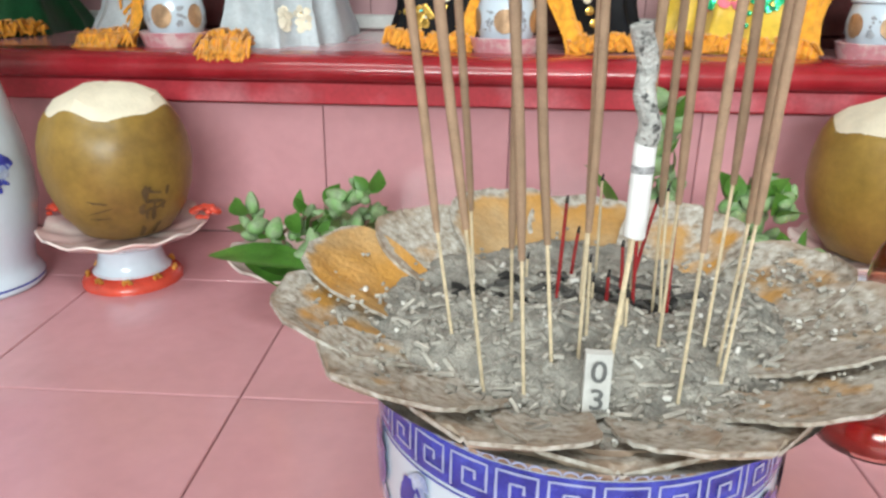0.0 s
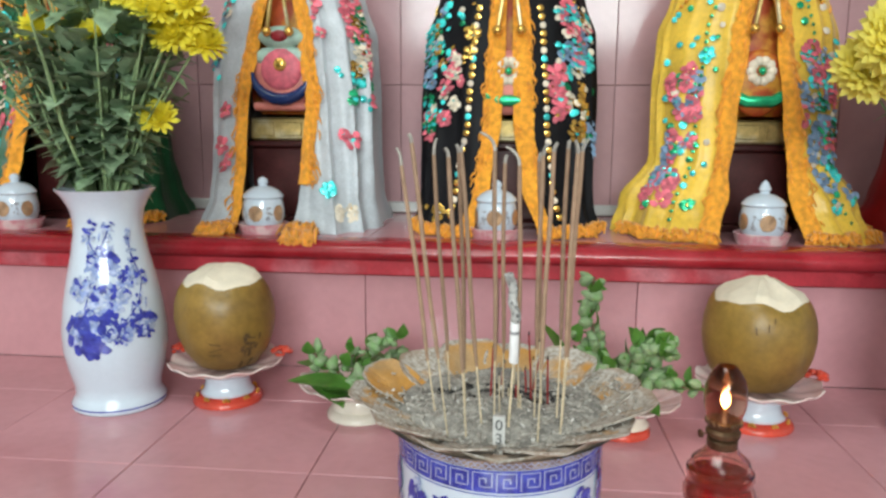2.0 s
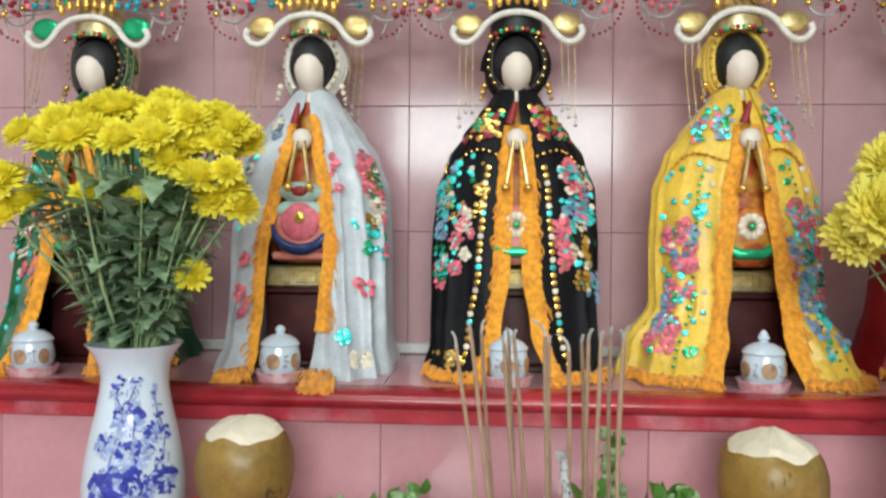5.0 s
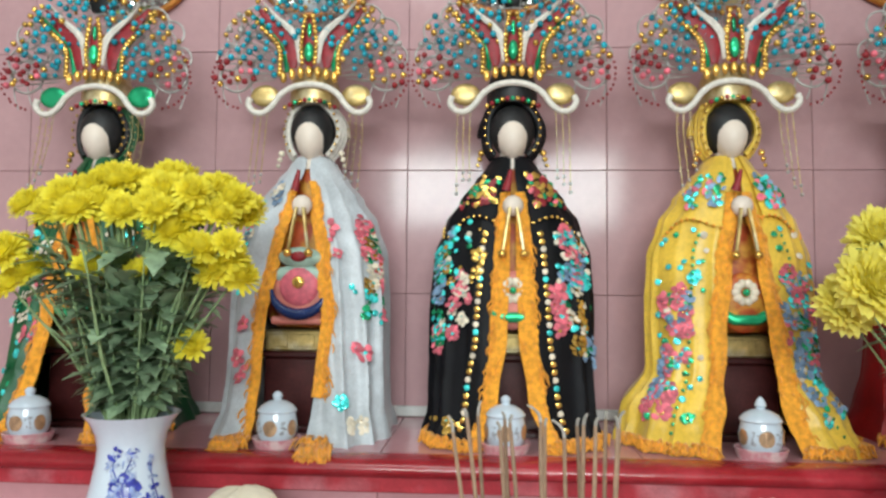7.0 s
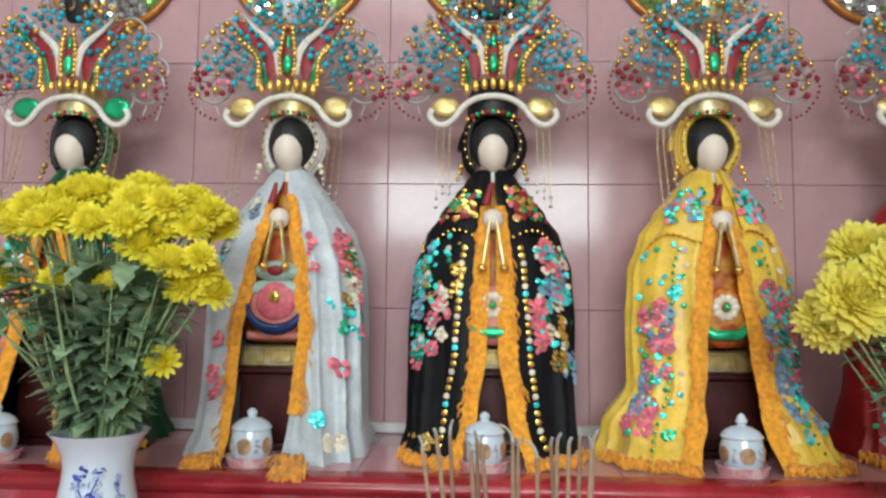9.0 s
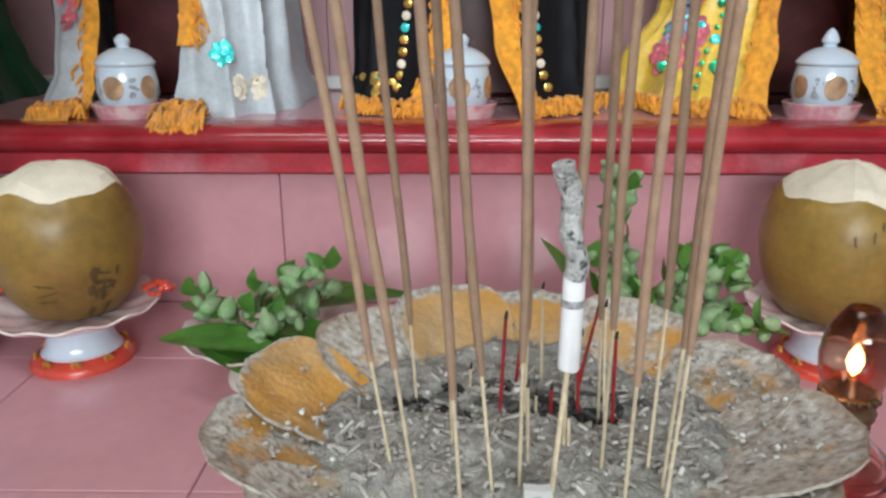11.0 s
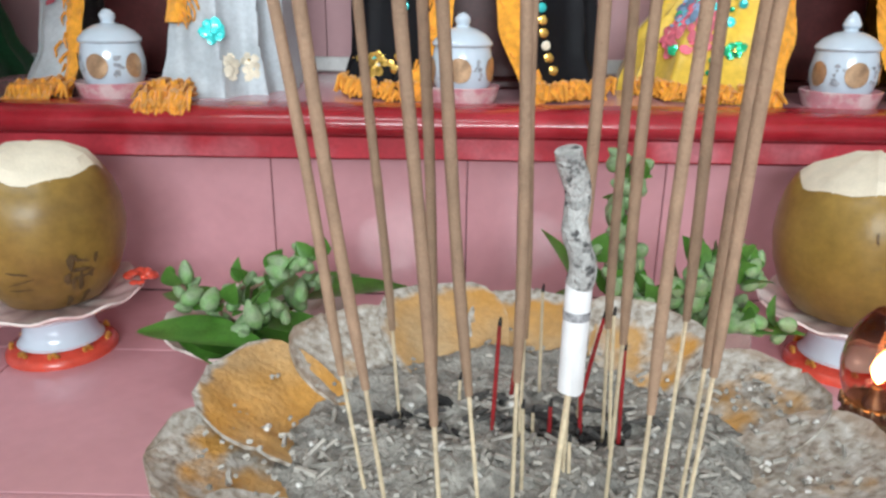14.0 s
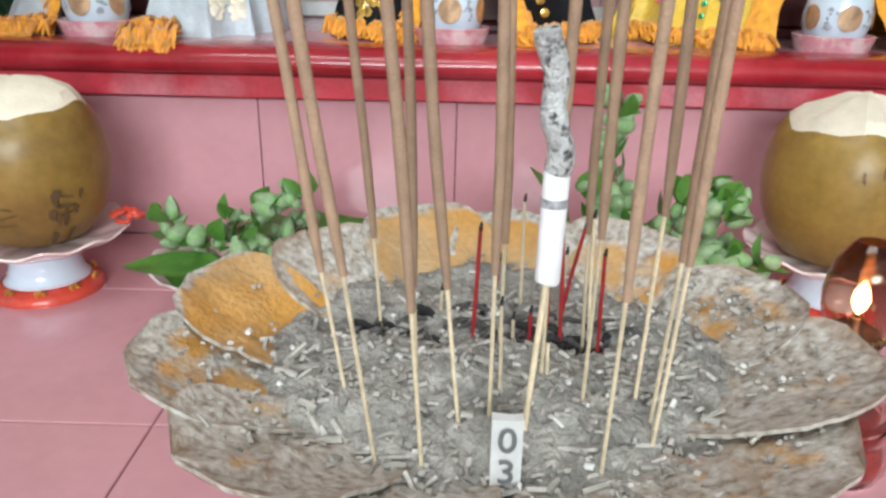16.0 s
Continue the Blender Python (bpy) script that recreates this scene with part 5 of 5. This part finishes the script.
    for k in range(3):
        rr = 0.046 + 0.004 * k
        g.tube([((rr + 0.003 * math.cos(3 * t)) * math.cos(t), -0.022 + 0.008 * k, hz + 0.01 + (rr + 0.01) * math.sin(t)) for t in [math.pi * (-0.28 + 1.56 * i / 30) for i in range(31)]], 0.0052, 8, HO if k else (HA if kind in ("black", "green") else HO))
    for i in range(19):
        t = math.pi * (-0.22 + 1.44 * i / 18)
        g.bead((0.049 * math.cos(t), -0.034, hz + 0.010 + 0.057 * math.sin(t)), 0.0028, GO)
    g.tube([(0.050 * math.cos(t), 0.012, hz + 0.005 + 0.055 * math.sin(t)) for t in [math.pi * i / 16 for i in range(17)]], 0.014, 8, HO)
    for s in (-1, 1):
        for q in range(3):
            g.ball((s * (0.055 + 0.003 * q), -0.025, hz - 0.03 - 0.011 * q), 0.006 - 0.001 * q, 8, 6, GO if kind != "white" else WH)
    # phoenix crown
    g.lathe([(0.044, 0.585), (0.046, 0.60), (0.044, 0.625), (0.035, 0.65), (0.001, 0.66)], 24, GL if kind != 'black' else HA, (0, -0.004))
    for i in range(11):
        q = (i - 5) / 5
        g.ball(P(0.045 * q, 0.590 - 0.014 * q * q, 0.006), 0.0045, 8, 6, (GO, RE, GR)[i % 3])
    brim = [(-0.106, 0.592), (-0.110, 0.580), (-0.100, 0.567), (-0.083, 0.565), (-0.067, 0.577), (-0.052, 0.597), (-0.03, 0.611), (0, 0.616), (0.03, 0.611), (0.052, 0.597), (0.067, 0.577), (0.083, 0.565), (0.100, 0.567), (0.110, 0.580), (0.106, 0.592)]
    g.tube([P(a, b) for a, b in rounded(brim)], 0.0056, 10, FU)
    for s in (-1, 1):
        g.ball(P(s * 0.083, 0.598, 0.01), (0.026, 0.006, 0.020), 14, 8, GR if kind == "green" else GL)
    for i in range(7):
        q = (i - 3) / 3
        g.ball(P(0.046 * q, 0.638 - 0.010 * q * q, -0.004), (0.0062, 0.006, 0.011), 10, 8, GO)
    def band(line, w, m, dy, th=0.004):
        rows, n = [], len(line)
        for i, (a, b) in enumerate(line):
            a0, b0 = line[max(0, i - 1)]
            a1, b1 = line[min(n - 1, i + 1)]
            L = math.hypot(a1 - a0, b1 - b0) + 1e-9
            ww = w * math.sin(math.pi * (0.12 + 0.84 * i / (n - 1)))
            nx, nz = -(b1 - b0) / L * ww, (a1 - a0) / L * ww
            rows.append([P(a - nx, b - nz, dy), P(a, b, dy - 0.003), P(a + nx, b + nz, dy)])
        g.shell(rows, (0, th, 0), m)
    for s in (-1, 1):
        wing = rounded([(0.017, 0.652), (0.018, 0.675), (0.022, 0.697), (0.036, 0.716), (0.060, 0.736), (0.084, 0.764)], 2)
        band([(s * a, b) for a, b in wing], 0.0062, FU, -0.008)
        band([(s * (a + 0.0135), b - 0.006) for a, b in wing], 0.0140, RE, 0.0)
        band([(s * (a + 0.0255), b - 0.013) for a, b in wing], 0.0075, GR, 0.003)
        for i in range(15):
            k = i / 14 * (len(wing) - 1)
            j = min(int(k), len(wing) - 2)
            a = wing[j][0] + (wing[j + 1][0] - wing[j][0]) * (k - j)
            b = wing[j][1] + (wing[j + 1][1] - wing[j][1]) * (k - j)
            g.ball(P(s * (a + 0.036 - 0.009 * i / 14), b - 0.017, -0.004), (0.0056, 0.005, 0.0056), 8, 6, GO)
        for i in range(10):
            g.ball(P(s * (0.0135 - 0.012 * abs(i / 9 - 0.35) ** 1.5), 0.652 + 0.084 * i / 9, -0.010), (0.0046, 0.004, 0.0052), 8, 6, GO)
    g.ball(P(0, 0.672, -0.008), (0.0085, 0.006, 0.018), 12, 10, GR)
    g.ball(P(0, 0.690, 0.0), (0.013, 0.006, 0.045), 12, 10, RE)
    g.ball(P(0, 0.712, -0.006), (0.0045, 0.004, 0.014), 8, 8, GR)
    # wires and beads
    for s in (-1, 1):
        for cxx, czz, r, th in ((0.136, 0.638, 0.031, 0.0026), (0.112, 0.690, 0.028, 0.0022), (0.152, 0.668, 0.022, 0.002), (0.100, 0.735, 0.030, 0.0022), (0.135, 0.715, 0.024, 0.002), (0.05, 0.785, 0.022, 0.0016)):
            g.tube([P(s * (cxx + r * math.cos(t)), czz + r * math.sin(t), 0.012) for t in [2 * math.pi * i / 20 for i in range(21)]], th, 5, WI)
        for R in (0.112, 0.138, 0.165):
            g.tube([P(s * R * math.cos(t), 0.632 + 0.9 * R * math.sin(t), 0.016) for t in [math.pi * (-0.12 + 0.62 * i / 22) for i in range(23)]], 0.0014, 5, WI)
        spots = []
        for i in range(600):
            t = math.pi * rnd(-0.06, 0.47)
            R = 0.058 + 0.112 * math.sqrt(random.random())
            px, pz = R * math.cos(t), 0.640 + 0.92 * R * math.sin(t)
            if len(spots) > 80 or any((px - a) ** 2 + (pz - b) ** 2 < 0.0115 ** 2 for a, b in spots):
                continue
            spots.append((px, pz))
            m = TE if R < 0.145 and random.random() < 0.85 else random.choice((GO, GO, TE))
            if R > 0.15:
                m = random.choice((GO, GO, WI, TE))
            if t < 0.2 and R > 0.1:
                m = random.choice((PI, RE, RE, GO))
            g.ball(P(s * px, pz, rnd(-0.014, 0.004)), rnd(0.0046, 0.0064), 7, 5, CB if m == TE else m)
            g.tube([P(s * px, pz, 0.0), P(s * px * 0.55, 0.64 + (pz - 0.64) * 0.55, 0.014)], 0.0008, 4, WI)
        for i in range(13):                 # outer string of small red beads
            t = math.pi * (-0.42 + 0.62 * i / 12)
            g.bead(P(s * (0.112 + 0.066 * math.cos(t)), 0.632 + 0.060 * math.sin(t), rnd(-0.004, 0.004)), 0.0027, RE)
        for k in range(3):                  # hanging strings
            px = s * (0.074 + 0.011 * k)
            end = 0.445 - 0.014 * k + rnd(-0.01, 0.01)
            g.tube([P(px, 0.575), P(px + s * 0.002, 0.52, -0.006), P(px, end, -0.035)], 0.0007, 5, GL)
            for q in range(11):
                z = 0.57 - (0.57 - end) * q / 10
                g.bead(P(px, z, -0.003 - 0.033 * q / 10), 0.0015 if q < 9 else 0.0032, GL if q < 9 else WI)
    # upper tier of the crown
    for i in range(150):
        px, pz = rnd(-0.07, 0.07), 0.76 + 0.10 * random.random()
        g.bead(P(px, pz, rnd(-0.005, 0.035)), rnd(0.0025, 0.0045), random.choice((GO, TE, RE, WI, GO) if kind != "black" else (RE, HA, GR, WI, RE)))
    g.ball(P(0, 0.80, 0.02), (0.04, 0.015, 0.045), 14, 10, crown_gold if isinstance(crown_gold, int) else GL)
    for q in range(-3, 4):
        g.tube([P(q * 0.02, 0.87, 0.01), P(q * 0.021, 0.78, 0.0)], 0.0010, 5, WI)
        for k in range(7):
            g.bead(P(q * 0.02, 0.78 + 0.014 * k, 0.0), 0.0022, random.choice((WI, GO, RE)))
    ob = part(name, g, mats, None, "", 50)
    ob.matrix_world = pose(x, 0.955, SHELF_Z)
    tagged(ob, label, "statue", "robed statues on the altar step")
    return ob


def pedestal(x):
    ob = thing("pedestal", (x, 0.985, SHELF_Z), "dark red lacquered pedestal with a gilt seat", "pedestal", "pedestals under the statues")
    for word, lo, hi in (("plinth", (-0.082, -0.075, 0), (0.082, 0.06, 0.012)), ("base", (-0.074, -0.068, 0.012), (0.074, 0.055, 0.130)), ("cornice", (-0.080, -0.074, 0.130), (0.080, 0.058, 0.142))):
        g = Geo()
        g.box(lo, hi, 0, 0.003)
        part(word, g, [DKRED], ob)
    g = Geo()
    g.box((-0.072, -0.079, 0.142), (0.072, 0.055, 0.180), 0, 0.004)
    seat = part("gilt_seat", g, [GOLD], ob, "worn gilt seat")
    for q in (-1, 0, 1):
        g = Geo()
        g.box((q * 0.047 - 0.018, -0.0825, 0.150), (q * 0.047 + 0.018, -0.0785, 0.172), 0, 0.001)
        part("panel", g, [GOLD], seat)


G_WIDE = [(0.0, 0.047), (0.10, 0.050), (0.20, 0.052), (0.30, 0.036), (0.40, 0.018), (0.47, 0.004)]
G_MID = [(0.0, 0.056), (0.08, 0.030), (0.18, 0.016), (0.30, 0.011), (0.40, 0.008), (0.47, 0.003)]
G_YEL = [(0.0, 0.070), (0.08, 0.050), (0.18, 0.038), (0.30, 0.024), (0.40, 0.008), (0.47, 0.003)]
statue(-0.266, SILVERC, FUZZ, "robed_statue", "seated statue in an open silver-white satin robe with orange fringe", G_WIDE, 0.150,
       [(-0.63, 0.34, 0.07, 0.035, 34, "pgpg"), (-0.64, 0.29, 0.06, 0.05, 30, "ooowp"), (-0.57, 0.25, 0.03, 0.06, 22, "ppg"), (-0.66, 0.225, 0.06, 0.025, 22, "ttg"), (-0.68, 0.16, 0.06, 0.02, 4, "p"), (-0.78, 0.03, 0.15, 0.008, 12, "pw"), (-0.78, 0.07, 0.02, 0.01, 2, "t"), (0.62, 0.34, 0.07, 0.035, 30, "tgpbw"), (0.60, 0.29, 0.04, 0.03, 12, "tbp"), (0.80, 0.14, 0.04, 0.10, 8, "p"), (0.70, 0.42, 0.1, 0.03, 12, "tbw"), (-0.84, 0.36, 0.03, 0.06, 8, "pg")], 0, 2, 0.44, "white", -0.014)
statue(0.096, BLACKC, BLACKC, "robed_statue", "seated statue in an open black satin robe with bright embroidery", G_MID, 0.150,
       [(0.64, 0.31, 0.09, 0.05, 46, "tgowbt"), (0.57, 0.24, 0.05, 0.06, 40, "ttgb"), (0.62, 0.175, 0.07, 0.03, 34, "ppgt"), (0.72, 0.24, 0.05, 0.05, 26, "owpw"), (0.78, 0.31, 0.03, 0.05, 16, "o"), (-0.66, 0.32, 0.08, 0.045, 50, "pwbwto"), (-0.65, 0.27, 0.09, 0.03, 46, "tttb"), (-0.75, 0.215, 0.04, 0.05, 34, "p"), (-0.64, 0.20, 0.05, 0.06, 34, "oow"), (-0.56, 0.14, 0.05, 0.04, 20, "bg"), (0.68, 0.035, 0.16, 0.006, 12, "o")], 4, 3, 0.42, "black")
statue(0.474, YELC, YELC, "robed_statue", "seated statue in an open yellow satin robe with flower embroidery", G_YEL, 0.195,
       [(-0.70, 0.21, 0.13, 0.085, 100, "pbbttpg"), (-0.68, 0.12, 0.10, 0.06, 60, "bpbtg"), (0.66, 0.20, 0.10, 0.07, 70, "ppbg"), (0.62, 0.10, 0.09, 0.06, 56, "ppb"), (0.72, 0.30, 0.06, 0.03, 10, "gt"), (-0.74, 0.16, 0.10, 0.12, 14, "t"), (0.8, 0.05, 0.15, 0.02, 10, "g")], 18, 4, 0.42, "yellow")
statue(-0.662, GREENC, GREENC, "robed_statue", "seated statue in an open green satin robe with orange fringe", G_YEL, 0.155,
       [(-0.70, 0.24, 0.13, 0.10, 90, "ptwgb"), (0.70, 0.24, 0.13, 0.10, 90, "ptwgo"), (-0.66, 0.12, 0.1, 0.06, 40, "pb")], 4, 5, 0.42, "green")
statue(0.862, REDC, REDC, "robed_statue", "seated statue in an open red satin robe with sequins", G_YEL, 0.155,
       [(-0.70, 0.24, 0.13, 0.10, 90, "ttwgb"), (0.70, 0.24, 0.13, 0.10, 90, "ptwgo"), (-0.66, 0.12, 0.1, 0.06, 40, "tb")], 4, 6, 0.42, "red")
for x in (-0.662, -0.266, 0.096, 0.474, 0.862):
    pedestal(x)


# ---- round mosaic mirrors on the wall ----
def halo(x, z, seed):
    random.seed(seed)
    R = 0.142
    ob = thing("round_mosaic_mirror", (x, WALL_Y - 0.010, z), "round wall mirror of small mosaic glass with orange gilt rim", "mirror", "round mirrors on the wall")
    g = Geo()
    g.tube([(R * math.cos(t), 0, R * math.sin(t)) for t in [2 * math.pi * i / 48 for i in range(49)]], 0.0075, 10)
    part("rim", g, [RIM], ob)
    g = Geo()
    g.add([(0, 0.004, 0)] + [(R * math.cos(2 * math.pi * i / 48), 0.004, R * math.sin(2 * math.pi * i / 48)) for i in range(48)], [(0, 1 + i, 1 + (i + 1) % 48) for i in range(48)])
    part("backing", g, [GROUT], ob)
    g = Geo()
    s = 0.0092
    n = int(R / s) + 1
    for i in range(-n, n + 1):
        for j in range(-n, n + 1):
            px, pz = i * s, j * s
            r = math.hypot(px, pz)
            if r > R - 0.009:
                continue
            m = 1 if (r > R * 0.72 and noise.noise((px * 16, pz * 16, seed)) > 0.05) else 0
            h = s * 0.44
            tx, tz = rnd(-0.0012, 0.0012), rnd(-0.0012, 0.0012)
            y = -0.001
            g.add([(px - h, y + tx + tz, pz - h), (px + h, y - tx + tz, pz - h), (px + h, y - tx - tz, pz + h), (px - h, y + tx - tz, pz + h)], [(0, 1, 2, 3)], m)
    tagged(part("mosaic", g, [MIRROR, GREENM], ob, "small mirror and green glass tesserae"), kind="stuff")


for i, x in enumerate((-0.695, -0.300, 0.090, 0.488, 0.875)):
    halo(x, 1.156, 60 + i)


# ---- tiles of counter, step and wall ----
def tile_mesh(sx, sy, sz, m):
    g = Geo()
    g.box((0.0005, 0.0005, 0), (sx - 0.0005, sy - 0.0005, sz), 0, 0.0008)
    return g.mesh("tile", [m], 30)


def lay(parent, me, m):
    ob = new("tile", me)
    ob.parent = parent
    ob.matrix_world = m


random.seed(77)
full, cut = tile_mesh(0.2, 0.2, 0.008, TILE), tile_mesh(0.2, STEP_Y - 0.6095, 0.008, TILE)
for i in range(15):
    x = -1.52 + 0.2 * i
    for j in range(4):
        lay(altar, full, pose(x + 0.018, -0.1905 + 0.2 * j, -0.008, rnd(-0.05, 0.05), rnd(-0.05, 0.05)))
    lay(altar, cut, pose(x + 0.018, 0.6095, -0.008))
riser = tile_mesh(0.2, 0.1495, 0.008, TILE)
deep, deep2 = tile_mesh(0.2, 0.2, 0.008, TILE), tile_mesh(0.2, WALL_Y - 0.9655, 0.008, TILE)
brick_t = tile_mesh(0.2, 0.25, 0.008, WALLTILE)
for i in range(15):
    x = -1.51 + 0.2 * i
    lay(step, riser, pose(x, STEP_Y + 0.008, 0.0, 90, 0, 0))
    lay(step, deep, pose(x, 0.7655, SHELF_Z - 0.008))
    lay(step, deep2, pose(x, 0.9655, SHELF_Z - 0.008))
    for j in range(7):
        lay(wall, brick_t, pose(x, WALL_Y + 0.008, 0.194 + 0.25 * j, 90 + rnd(-0.12, 0.12), 0, rnd(-0.12, 0.12)))
